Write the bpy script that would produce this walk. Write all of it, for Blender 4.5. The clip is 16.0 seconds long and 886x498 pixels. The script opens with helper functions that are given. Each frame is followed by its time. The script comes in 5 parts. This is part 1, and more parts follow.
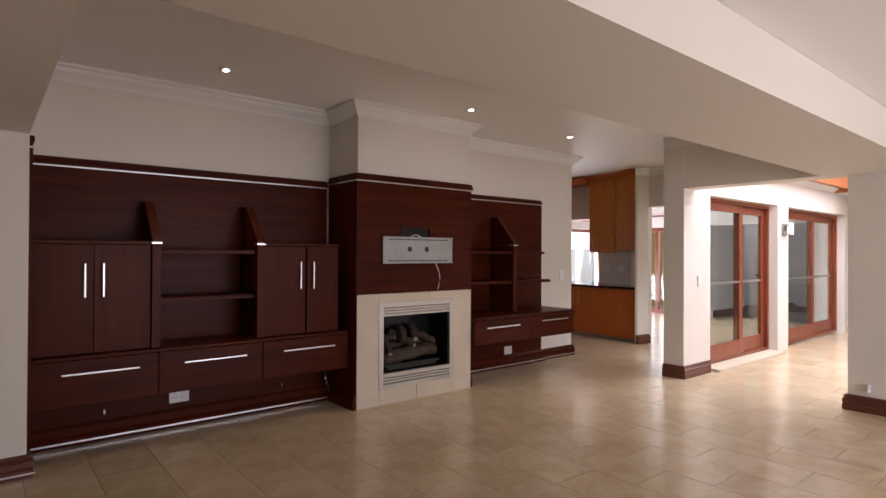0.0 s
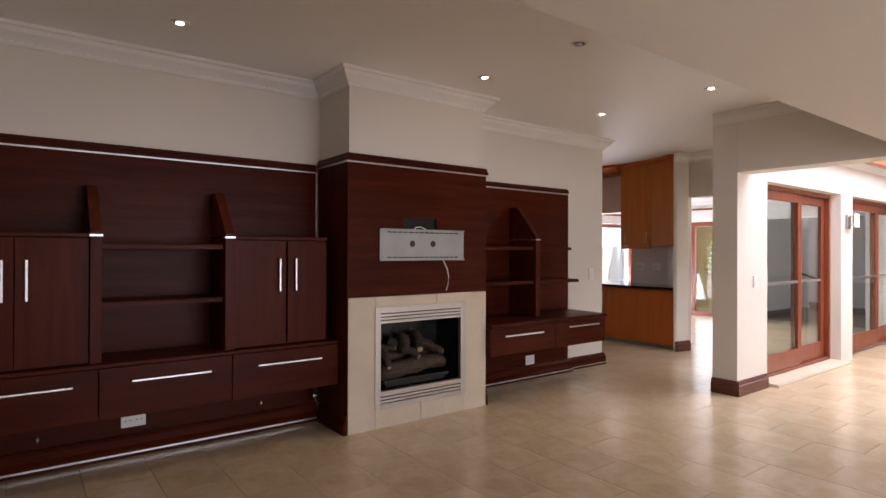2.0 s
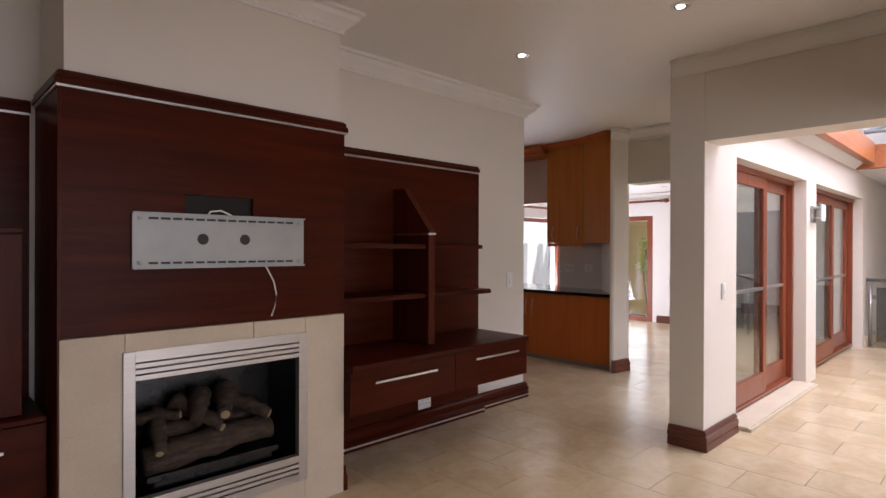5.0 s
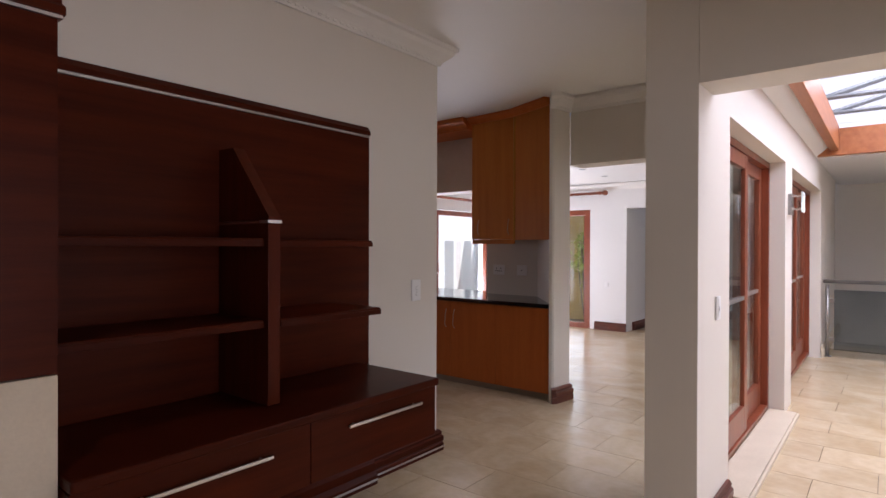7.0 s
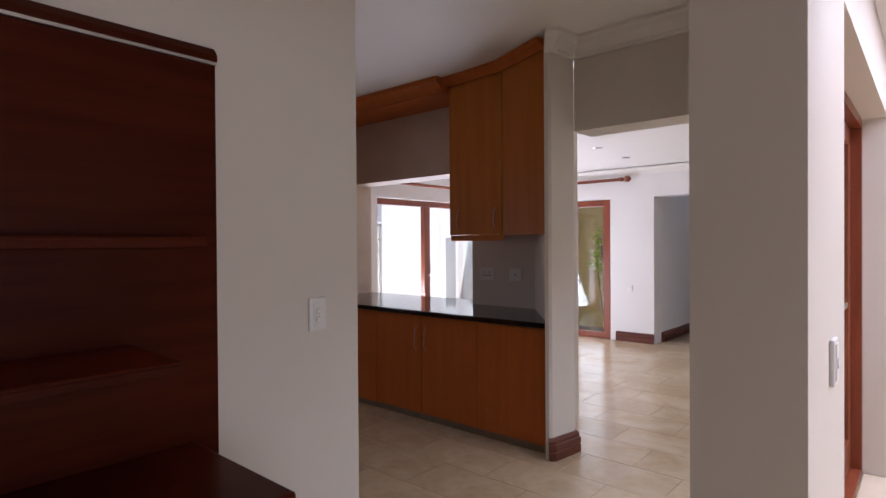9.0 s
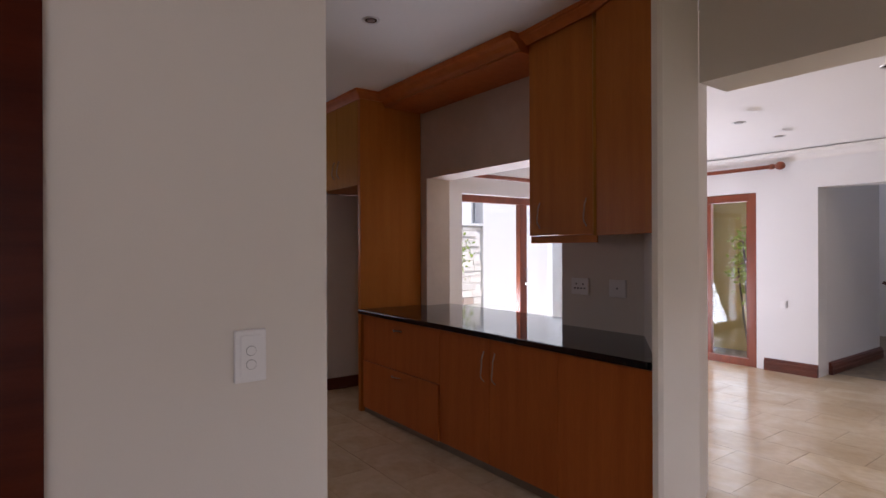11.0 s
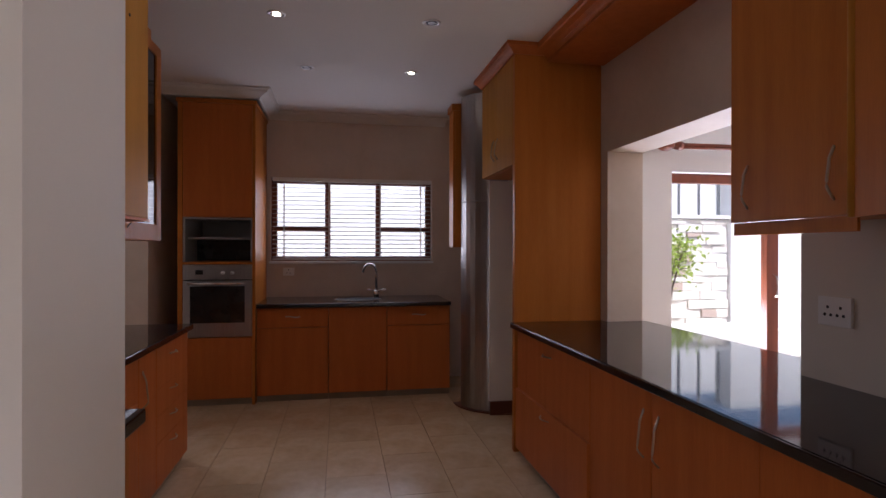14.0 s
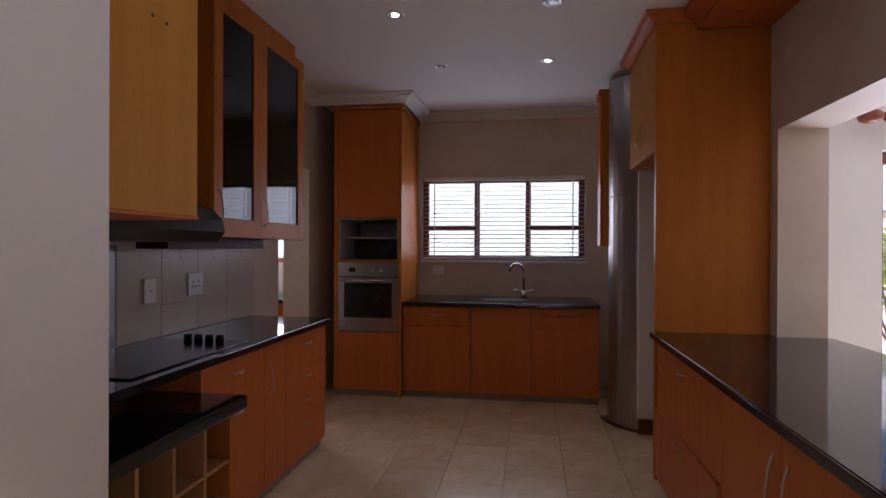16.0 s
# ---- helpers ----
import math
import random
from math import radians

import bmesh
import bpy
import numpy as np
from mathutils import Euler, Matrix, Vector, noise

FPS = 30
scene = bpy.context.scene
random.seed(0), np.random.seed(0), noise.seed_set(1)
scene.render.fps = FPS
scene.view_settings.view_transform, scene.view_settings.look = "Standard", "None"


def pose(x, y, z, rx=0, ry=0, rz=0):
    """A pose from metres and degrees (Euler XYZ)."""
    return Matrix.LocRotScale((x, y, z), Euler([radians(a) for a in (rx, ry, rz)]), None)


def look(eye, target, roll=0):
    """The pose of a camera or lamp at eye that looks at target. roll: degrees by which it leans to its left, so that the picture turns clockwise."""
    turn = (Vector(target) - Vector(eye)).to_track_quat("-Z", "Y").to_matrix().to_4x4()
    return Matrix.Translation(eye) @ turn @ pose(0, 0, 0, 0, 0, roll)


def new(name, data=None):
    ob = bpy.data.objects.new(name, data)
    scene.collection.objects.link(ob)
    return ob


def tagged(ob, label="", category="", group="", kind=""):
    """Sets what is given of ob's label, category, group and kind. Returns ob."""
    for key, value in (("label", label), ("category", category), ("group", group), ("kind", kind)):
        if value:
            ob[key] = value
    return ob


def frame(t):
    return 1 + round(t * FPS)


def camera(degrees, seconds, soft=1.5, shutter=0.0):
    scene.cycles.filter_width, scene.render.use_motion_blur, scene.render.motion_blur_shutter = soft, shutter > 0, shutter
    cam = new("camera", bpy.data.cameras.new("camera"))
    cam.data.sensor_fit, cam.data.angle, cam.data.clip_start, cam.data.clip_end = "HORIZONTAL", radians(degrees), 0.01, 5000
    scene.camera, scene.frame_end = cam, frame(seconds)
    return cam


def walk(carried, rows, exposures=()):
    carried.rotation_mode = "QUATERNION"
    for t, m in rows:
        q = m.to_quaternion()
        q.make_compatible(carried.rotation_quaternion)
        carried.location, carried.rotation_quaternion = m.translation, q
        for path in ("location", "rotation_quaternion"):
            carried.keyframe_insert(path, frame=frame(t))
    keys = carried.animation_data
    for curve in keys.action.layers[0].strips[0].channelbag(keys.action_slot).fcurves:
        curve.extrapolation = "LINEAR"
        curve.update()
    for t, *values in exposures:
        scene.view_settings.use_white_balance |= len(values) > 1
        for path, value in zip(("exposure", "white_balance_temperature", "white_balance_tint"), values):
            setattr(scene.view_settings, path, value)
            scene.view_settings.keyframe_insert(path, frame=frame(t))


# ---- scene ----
cam = camera(76.9, 16.0)
PATH = [
    (0, (0.227, 0.406, 1.409), (1.497, 1.951, 1.422), 0.3),
    (0.5, (0.327, 0.531, 1.395), (1.558, 2.107, 1.409), 0.3),
    (1, (0.488, 0.649, 1.397), (1.691, 2.246, 1.406), 0.4),
    (1.5, (0.657, 0.785, 1.383), (1.856, 2.386, 1.394), 0.2),
    (2, (0.844, 0.977, 1.383), (2.05, 2.573, 1.39), 0.2),
    (2.5, (1.054, 1.175, 1.379), (2.271, 2.762, 1.383), 0.2),
    (3, (1.269, 1.343, 1.384), (2.506, 2.915, 1.387), 0.1),
    (3.5, (1.477, 1.538, 1.387), (2.747, 3.084, 1.391), 0.2),
    (4, (1.738, 1.698, 1.387), (3.045, 3.212, 1.387), 0.2),
    (4.5, (2.036, 1.873, 1.394), (3.389, 3.347, 1.392), 0.1),
    (5, (2.334, 2.043, 1.403), (3.73, 3.475, 1.399), 0.2),
    (5.2, (2.452, 2.12, 1.397), (3.873, 3.528, 1.396), 0.1),
    (7.3, (3.834, 2.903, 1.398), (5.397, 4.15, 1.388), 0.2),
    (7.5, (3.989, 2.919, 1.396), (5.54, 4.181, 1.386), 0.0),
    (8, (4.3, 3.103, 1.399), (5.855, 4.361, 1.392), 0.1),
    (8.2, (4.432, 3.165, 1.408), (5.987, 4.424, 1.396), -0.1),
    (10.3, (5.596, 3.601, 1.383), (6.905, 5.113, 1.386), -0.1),
    (10.5, (5.673, 3.646, 1.385), (6.945, 5.189, 1.390), -0.1),
    (11, (5.887, 3.792, 1.392), (7.066, 5.407, 1.392), -0.2),
    (11.5, (6.112, 3.933, 1.378), (7.197, 5.613, 1.381), 0.1),
    (12, (6.323, 4.076, 1.371), (7.286, 5.828, 1.378), 0.3),
    (12.5, (6.491, 4.203, 1.386), (7.329, 6.020, 1.386), 0.2),
    (13, (6.663, 4.313, 1.385), (7.374, 6.182, 1.380), 0.2),
    (13.5, (6.830, 4.377, 1.376), (7.381, 6.299, 1.374), 0.1),
    (14, (6.977, 4.464, 1.375), (7.342, 6.430, 1.373), 0.1),
    (14.5, (7.087, 4.539, 1.362), (7.260, 6.531, 1.368), 0.1),
    (15, (7.195, 4.584, 1.351), (7.186, 6.584, 1.357), 0.1),
    (15.5, (7.298, 4.616, 1.365), (7.127, 6.609, 1.364), 0.2),
    (16, (7.413, 4.634, 1.368), (7.102, 6.610, 1.364), 0.2),
]
EXPOSURES = [(0, 0.42, 6350, 25), (3.5, 0.47, 6350, 25), (5, 0.18, 6250, 25), (8.2, -0.05, 5950, 26), (10.5, -0.2, 6000, 28), (12.5, -0.12, 6150, 30), (14, 0.17, 5950, 29), (16, 0.22, 5750, 27)]
walk(cam, [(t, look(eye, target, roll)) for t, eye, target, roll in PATH], EXPOSURES)

# ---- light ----
world = bpy.data.worlds.new("world")
scene.world = world
world.use_nodes = True
nt = world.node_tree
bg = nt.nodes["Background"]
sky = nt.nodes.new("ShaderNodeTexSky")
sky.sky_type, sky.sun_disc = "NISHITA", False
sky.sun_elevation, sky.sun_rotation = radians(55), radians(164)
nt.links.new(sky.outputs[0], bg.inputs[0])
bg.inputs[1].default_value = 0.15


def lamp(name, kind, energy, m, color=(1, 1, 1), size=1.0, size_y=None, spread=180):
    data = bpy.data.lights.new(name, kind)
    data.energy, data.color = energy, color
    if kind == "AREA":
        data.shape, data.size, data.size_y, data.spread = "RECTANGLE", size, size_y or size, radians(spread)
    ob = new(name, data)
    ob.matrix_world = m
    return ob


sun = lamp("sun", "SUN", 5.0, look((0, 0, 0), (-0.20, 0.54, -0.82)), (1, 0.95, 0.87))
sun.data.angle = radians(0.5)
DAY = (0.93, 0.97, 1.0)
# Lamp added at an assumed opening, aimed up to lift the living room ceiling.
lamp("added_south_daylight", "AREA", 72, look((3.6, -3.0, 1.2), (4.0, 3, 2.2)), DAY, 3.8, 2.2)
lamp("sky_at_roof_light", "AREA", 205, look((9.1, 2.0, 3.3), (9.1, 2.0, 0)), DAY, 4.6, 2.4)
# Added low and aimed up as paving bounce, clear of the granite's reflection.
lamp("paving_bounce_at_dining_doors", "AREA", 118, look((10.8, 8.95, 0.45), (10.8, 5, 1.9)), DAY, 2.4, 0.8)
lamp("sky_at_courtyard_door", "AREA", 16, look((12.95, 7.2, 1.1), (9, 7, 0.8)), DAY, 1.2, 1.8)
lamp("sky_at_scullery_window", "AREA", 20, look((4.45, 10.30, 1.65), (6.5, 8.2, 1.0)), DAY, 0.8, 0.8)
lamp("sky_at_kitchen_window", "AREA", 5.5, look((7.13, 10.30, 1.66), (7.1, 6, 1.2)), DAY, 1.4, 0.7)

# ---- materials ----


def material(name, color, rough=0.5, metal=0.0, second=None, scale=6.0, stretch=(1, 1, 1), mix=0.5, bump=0.0, bump_scale=60.0, rough_var=0.0,
             coat=0.0, fine=0.0, fine_scale=90.0, island=0.0, detail=6.0, distort=0.0, spec=0.5):
    """A principled surface with broad variation towards a second colour, fine grain and relief."""
    mat = bpy.data.materials.new(name)
    mat.use_nodes = True
    t = mat.node_tree
    b = t.nodes["Principled BSDF"]
    b.inputs["Base Color"].default_value = (*color, 1)
    b.inputs["Roughness"].default_value = rough
    b.inputs["Metallic"].default_value = metal
    b.inputs["Coat Weight"].default_value = coat
    b.inputs["Specular IOR Level"].default_value = spec
    co = t.nodes.new("ShaderNodeTexCoord")
    mp = t.nodes.new("ShaderNodeMapping")
    mp.inputs["Scale"].default_value = stretch
    t.links.new(co.outputs["Object"], mp.inputs[0])
    last = None
    if second:
        n = t.nodes.new("ShaderNodeTexNoise")
        n.inputs["Scale"].default_value, n.inputs["Detail"].default_value, n.inputs["Distortion"].default_value = scale, detail, distort
        t.links.new(mp.outputs[0], n.inputs[0])
        r = t.nodes.new("ShaderNodeMapRange")
        r.inputs[1].default_value, r.inputs[2].default_value, r.inputs[3].default_value, r.inputs[4].default_value = 0.3, 0.7, 0.0, mix
        t.links.new(n.outputs[0], r.inputs[0])
        mx = t.nodes.new("ShaderNodeMix")
        mx.data_type = "RGBA"
        mx.inputs[6].default_value, mx.inputs[7].default_value = (*color, 1), (*second, 1)
        t.links.new(r.outputs[0], mx.inputs[0])
        last = mx.outputs[2]
        if rough_var:
            rr = t.nodes.new("ShaderNodeMapRange")
            rr.inputs[3].default_value, rr.inputs[4].default_value = max(0.02, rough - rough_var), rough + rough_var
            t.links.new(n.outputs[0], rr.inputs[0])
            t.links.new(rr.outputs[0], b.inputs["Roughness"])
    if (fine or island) and last:
        hv = t.nodes.new("ShaderNodeHueSaturation")
        t.links.new(last, hv.inputs["Color"])
        total = None
        if fine:
            f = t.nodes.new("ShaderNodeTexNoise")
            f.inputs["Scale"].default_value, f.inputs["Detail"].default_value = fine_scale, 3
            t.links.new(mp.outputs[0], f.inputs[0])
            fr = t.nodes.new("ShaderNodeMapRange")
            fr.inputs[3].default_value, fr.inputs[4].default_value = 1 - fine, 1 + fine
            t.links.new(f.outputs[0], fr.inputs[0])
            total = fr.outputs[0]
        if island:
            oi, ge, ad = t.nodes.new("ShaderNodeObjectInfo"), t.nodes.new("ShaderNodeNewGeometry"), t.nodes.new("ShaderNodeMath")
            ad.operation = "ADD"
            t.links.new(oi.outputs["Random"], ad.inputs[0])
            t.links.new(ge.outputs["Random Per Island"], ad.inputs[1])
            wr = t.nodes.new("ShaderNodeMath")
            wr.operation = "FRACT"
            t.links.new(ad.outputs[0], wr.inputs[0])
            ir = t.nodes.new("ShaderNodeMapRange")
            ir.inputs[3].default_value, ir.inputs[4].default_value = 1 - island, 1 + island
            t.links.new(wr.outputs[0], ir.inputs[0])
            if total:
                mu = t.nodes.new("ShaderNodeMath")
                mu.operation = "MULTIPLY"
                t.links.new(total, mu.inputs[0])
                t.links.new(ir.outputs[0], mu.inputs[1])
                total = mu.outputs[0]
            else:
                total = ir.outputs[0]
        t.links.new(total, hv.inputs["Value"])
        last = hv.outputs[0]
    if last:
        t.links.new(last, b.inputs["Base Color"])
    if bump:
        bn = t.nodes.new("ShaderNodeTexNoise")
        bn.inputs["Scale"].default_value, bn.inputs["Detail"].default_value = bump_scale, 5
        t.links.new(mp.outputs[0], bn.inputs[0])
        bu = t.nodes.new("ShaderNodeBump")
        bu.inputs["Strength"].default_value, bu.inputs["Distance"].default_value = bump, 0.01
        t.links.new(bn.outputs[0], bu.inputs["Height"])
        t.links.new(bu.outputs[0], b.inputs["Normal"])
    return mat


def glowing(name, color, strength):
    mat = bpy.data.materials.new(name)
    mat.use_nodes = True
    b = mat.node_tree.nodes["Principled BSDF"]
    b.inputs["Base Color"].default_value = (*color, 1)
    b.inputs["Emission Color"].default_value = (*color, 1)
    b.inputs["Emission Strength"].default_value = strength
    return mat


def glassy(name, tint=(0.92, 0.96, 0.95), rough=0.0):
    mat = bpy.data.materials.new(name)
    mat.use_nodes = True
    t = mat.node_tree
    t.nodes.remove(t.nodes["Principled BSDF"])
    out = t.nodes["Material Output"]
    tr, gl, lw, pw, ml, mx = (t.nodes.new(k) for k in ("ShaderNodeBsdfTransparent", "ShaderNodeBsdfGlossy", "ShaderNodeLayerWeight", "ShaderNodeMath", "ShaderNodeMath", "ShaderNodeMixShader"))
    tr.inputs[0].default_value = (*tint, 1)
    gl.inputs["Roughness"].default_value = rough
    lw.inputs[0].default_value = 0.5
    pw.operation, pw.inputs[1].default_value = "POWER", 5.0
    ml.operation, ml.inputs[1].default_value, ml.inputs[2].default_value = "MULTIPLY_ADD", 0.9, 0.045
    t.links.new(lw.outputs["Facing"], pw.inputs[0])
    t.links.new(pw.outputs[0], ml.inputs[0])
    t.links.new(ml.outputs[0], mx.inputs[0])
    t.links.new(tr.outputs[0], mx.inputs[1])
    t.links.new(gl.outputs[0], mx.inputs[2])
    t.links.new(mx.outputs[0], out.inputs[0])
    return mat


PAINT = material("cream_wall_paint", (0.71, 0.66, 0.585), 0.62, second=(0.66, 0.61, 0.535), scale=1.3, mix=0.35, bump=0.05, bump_scale=180)
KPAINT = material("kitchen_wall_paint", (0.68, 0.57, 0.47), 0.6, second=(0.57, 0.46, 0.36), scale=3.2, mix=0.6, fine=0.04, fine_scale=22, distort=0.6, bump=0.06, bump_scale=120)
WHITE = material("white_wall_paint", (0.78, 0.77, 0.75), 0.6, second=(0.72, 0.71, 0.69), scale=1.1, mix=0.35, bump=0.05, bump_scale=180)
CEIL = material("ceiling_paint", (0.86, 0.845, 0.82), 0.7, second=(0.82, 0.805, 0.78), scale=0.8, mix=0.4, bump=0.03, bump_scale=140)
CORN = material("cornice_plaster", (0.80, 0.78, 0.74), 0.6, second=(0.74, 0.72, 0.68), scale=5, mix=0.4)
MAHO = material("dark_mahogany", (0.078, 0.0132, 0.0046), 0.33, second=(0.038, 0.0066, 0.0027), scale=2.2, stretch=(0.6, 1, 9), mix=0.9, fine=0.14, fine_scale=26, spec=0.07, rough_var=0.06)
MAHO_V = material("dark_mahogany_upright_grain", (0.084, 0.0145, 0.0050), 0.33, second=(0.050, 0.0086, 0.0033), scale=2.2, stretch=(9, 9, 0.6), mix=0.8, fine=0.14, fine_scale=26, spec=0.07, rough_var=0.06)
BASEW = material("red_brown_skirting_wood", (0.13, 0.032, 0.016), 0.35, second=(0.07, 0.017, 0.010), scale=3, stretch=(1, 1, 6), mix=0.8, fine=0.15, fine_scale=30, coat=0.1)
REDW = material("red_hardwood", (0.26, 0.062, 0.024), 0.36, second=(0.15, 0.034, 0.014), scale=3, stretch=(6, 6, 0.6), mix=0.8, fine=0.15, fine_scale=30, coat=0.15)
TIMB = material("orange_timber", (0.42, 0.15, 0.05), 0.4, second=(0.30, 0.09, 0.03), scale=3, stretch=(0.6, 6, 6), mix=0.8, fine=0.12, fine_scale=30)
OAK = material("honey_veneer", (0.50, 0.168, 0.028), 0.40, second=(0.42, 0.130, 0.020), scale=2.4, stretch=(7, 7, 0.5), mix=0.8, fine=0.12, fine_scale=30, spec=0.08, rough_var=0.05)
# Tinted copies of the honey veneer: OAK_R redder, OAK_Y paler and yellower.
OAK_R = material("honey_veneer_redder", (0.54, 0.155, 0.036), 0.38, second=(0.46, 0.124, 0.028), scale=2.4, stretch=(7, 7, 0.5), mix=0.8, fine=0.12, fine_scale=30, spec=0.08, rough_var=0.05)
OAK_Y = material("honey_veneer_paler", (0.50, 0.225, 0.035), 0.46, second=(0.42, 0.175, 0.024), scale=2.4, stretch=(7, 7, 0.5), mix=0.8, fine=0.10, fine_scale=30, spec=0.08, rough_var=0.05)
OAK_L = material("pale_veneer_lipping", (0.46, 0.23, 0.085), 0.4, second=(0.38, 0.17, 0.06), scale=3, stretch=(5, 5, 0.8), mix=0.7)
SILV = material("satin_aluminium", (0.72, 0.71, 0.70), 0.32, 1.0, second=(0.62, 0.61, 0.60), scale=30, stretch=(1, 1, 8), mix=0.6)
STEEL = material("brushed_steel", (0.40, 0.39, 0.38), 0.34, 1.0, second=(0.31, 0.30, 0.29), scale=9, stretch=(12, 12, 0.7), mix=0.7, rough_var=0.06)
FRAME = material("satin_steel_frame", (0.56, 0.53, 0.49), 0.42, 0.85, second=(0.47, 0.445, 0.41), scale=9, stretch=(0.7, 12, 12), mix=0.6, rough_var=0.05)
BRONZE = material("dull_bronze", (0.50, 0.42, 0.33), 0.28, 1.0, second=(0.40, 0.33, 0.26), scale=20)
CHROME = material("chrome", (0.75, 0.74, 0.73), 0.10, 1.0)
GALV = material("grey_galvanised_plate", (0.36, 0.375, 0.365), 0.5, 0.45, second=(0.29, 0.305, 0.30), scale=7, mix=0.7, bump=0.04)
STONE = material("cream_sandstone", (0.63, 0.54, 0.41), 0.55, second=(0.54, 0.45, 0.33), scale=5, mix=0.6, fine=0.07, fine_scale=70, bump=0.08, bump_scale=90)
TILE = material("honed_travertine", (0.66, 0.535, 0.365), 0.21, second=(0.46, 0.32, 0.165), scale=2.1, stretch=(1.0, 0.75, 1), mix=0.75, fine=0.13, fine_scale=24, island=0.06, rough_var=0.07, bump=0.012, bump_scale=18, distort=1.6, detail=9)
GROUT = material("grout", (0.24, 0.19, 0.13), 0.8, second=(0.13, 0.10, 0.065), scale=9, mix=0.8)
GRAN = material("black_granite", (0.010, 0.010, 0.012), 0.06, second=(0.028, 0.028, 0.032), scale=160, mix=0.5, detail=2, spec=0.6)
SPLASH = material("beige_splash_tile", (0.54, 0.46, 0.37), 0.28, second=(0.48, 0.41, 0.33), scale=5, mix=0.6, island=0.05, bump=0.02, bump_scale=40)
BLACK = material("black_enamel", (0.012, 0.012, 0.012), 0.25, second=(0.02, 0.02, 0.02), scale=9)
DARK = material("shade_black", (0.012, 0.009, 0.008), 0.8, second=(0.02, 0.015, 0.012), scale=6)
PLASTIC = material("white_plastic", (0.80, 0.79, 0.77), 0.35)
GREYPL = material("grey_plastic", (0.30, 0.29, 0.28), 0.4)
# Near-black put on solid discs and plates as the shade inside holes.
HOLE = material("hole_shade", (0.02, 0.02, 0.02), 0.6)
LOG = material("ceramic_bark", (0.085, 0.054, 0.033), 0.85, second=(0.026, 0.017, 0.011), scale=14, stretch=(1, 3, 3), mix=1.0, fine=0.3, fine_scale=60, bump=0.6, bump_scale=45)
LOGEND = material("sawn_log_end", (0.42, 0.31, 0.18), 0.8, second=(0.25, 0.17, 0.09), scale=25, mix=0.8)
GLASS = glassy("window_glass")
SMOKE = glassy("dark_cabinet_glass", (0.10, 0.09, 0.09))
FIREGL = glassy("fire_glass", (0.55, 0.55, 0.55))
LIT = glowing("lit_lamp", (1.0, 0.86, 0.62), 18)
UNLIT = material("unlit_lamp", (0.05, 0.048, 0.045), 0.25, 0.3)
KICK = material("beige_plinth", (0.30, 0.235, 0.165), 0.5, second=(0.22, 0.17, 0.11), scale=6, mix=0.7)
BLIND = material("white_blind_slat", (0.80, 0.79, 0.77), 0.45)
YELLOW = material("ochre_render", (0.46, 0.33, 0.12), 0.8, second=(0.34, 0.24, 0.08), scale=2, mix=0.7, bump=0.1, bump_scale=60)
RENDER = material("pale_render", (0.92, 0.90, 0.87), 0.8, second=(0.88, 0.85, 0.81), scale=2, mix=0.6, bump=0.1, bump_scale=60)
ROCKD = material("dark_wall_stone", (0.60, 0.47, 0.40), 0.85, second=(0.50, 0.38, 0.31), scale=8, mix=0.8, bump=0.3, bump_scale=30)
ROCK = material("stacked_stone", (0.92, 0.88, 0.82), 0.85, second=(0.84, 0.76, 0.66), scale=6, mix=0.8, island=0.10, bump=0.3, bump_scale=30, fine=0.1)
PAVE = material("pale_paving", (0.74, 0.70, 0.64), 0.8, second=(0.64, 0.60, 0.53), scale=3, mix=0.7, bump=0.1)
LEAF = material("leaf", (0.42, 0.52, 0.10), 0.5, second=(0.26, 0.36, 0.06), scale=5, mix=0.8, island=0.3)
lt = LEAF.node_tree
lb, lm = lt.nodes.new("ShaderNodeBsdfTranslucent"), lt.nodes.new("ShaderNodeMixShader")
lb.inputs[0].default_value, lm.inputs[0].default_value = (0.42, 0.58, 0.07, 1), 0.45
lt.links.new(lt.nodes["Principled BSDF"].outputs[0], lm.inputs[1])
lt.links.new(lb.outputs[0], lm.inputs[2])
lt.links.new(lm.outputs[0], lt.nodes["Material Output"].inputs[0])
BARK = material("bark", (0.16, 0.12, 0.085), 0.85, second=(0.10, 0.075, 0.05), scale=20, mix=0.8, bump=0.4)
GREYST = material("grey_steel", (0.17, 0.18, 0.19), 0.5, second=(0.13, 0.135, 0.14), scale=6)
ROOFSH = bpy.data.materials.new("translucent_roof_sheet")
ROOFSH.use_nodes = True
rt = ROOFSH.node_tree
rt.nodes.remove(rt.nodes["Principled BSDF"])
ra, rb, rm = rt.nodes.new("ShaderNodeBsdfDiffuse"), rt.nodes.new("ShaderNodeBsdfTranslucent"), rt.nodes.new("ShaderNodeMixShader")
ra.inputs[0].default_value, rb.inputs[0].default_value, rm.inputs[0].default_value = (0.75, 0.77, 0.78, 1), (0.80, 0.83, 0.85, 1), 0.6
rt.links.new(ra.outputs[0], rm.inputs[1])
rt.links.new(rb.outputs[0], rm.inputs[2])
rt.links.new(rm.outputs[0], rt.nodes["Material Output"].inputs[0])
FROST = material("frosted_glass", (0.72, 0.80, 0.80), 0.35, second=(0.66, 0.75, 0.75), scale=4)
BALGL = glassy("balustrade_glass", (0.62, 0.66, 0.68), 0.05)
CABLE = material("white_cable", (0.72, 0.68, 0.60), 0.5)

# ---- building helpers ----


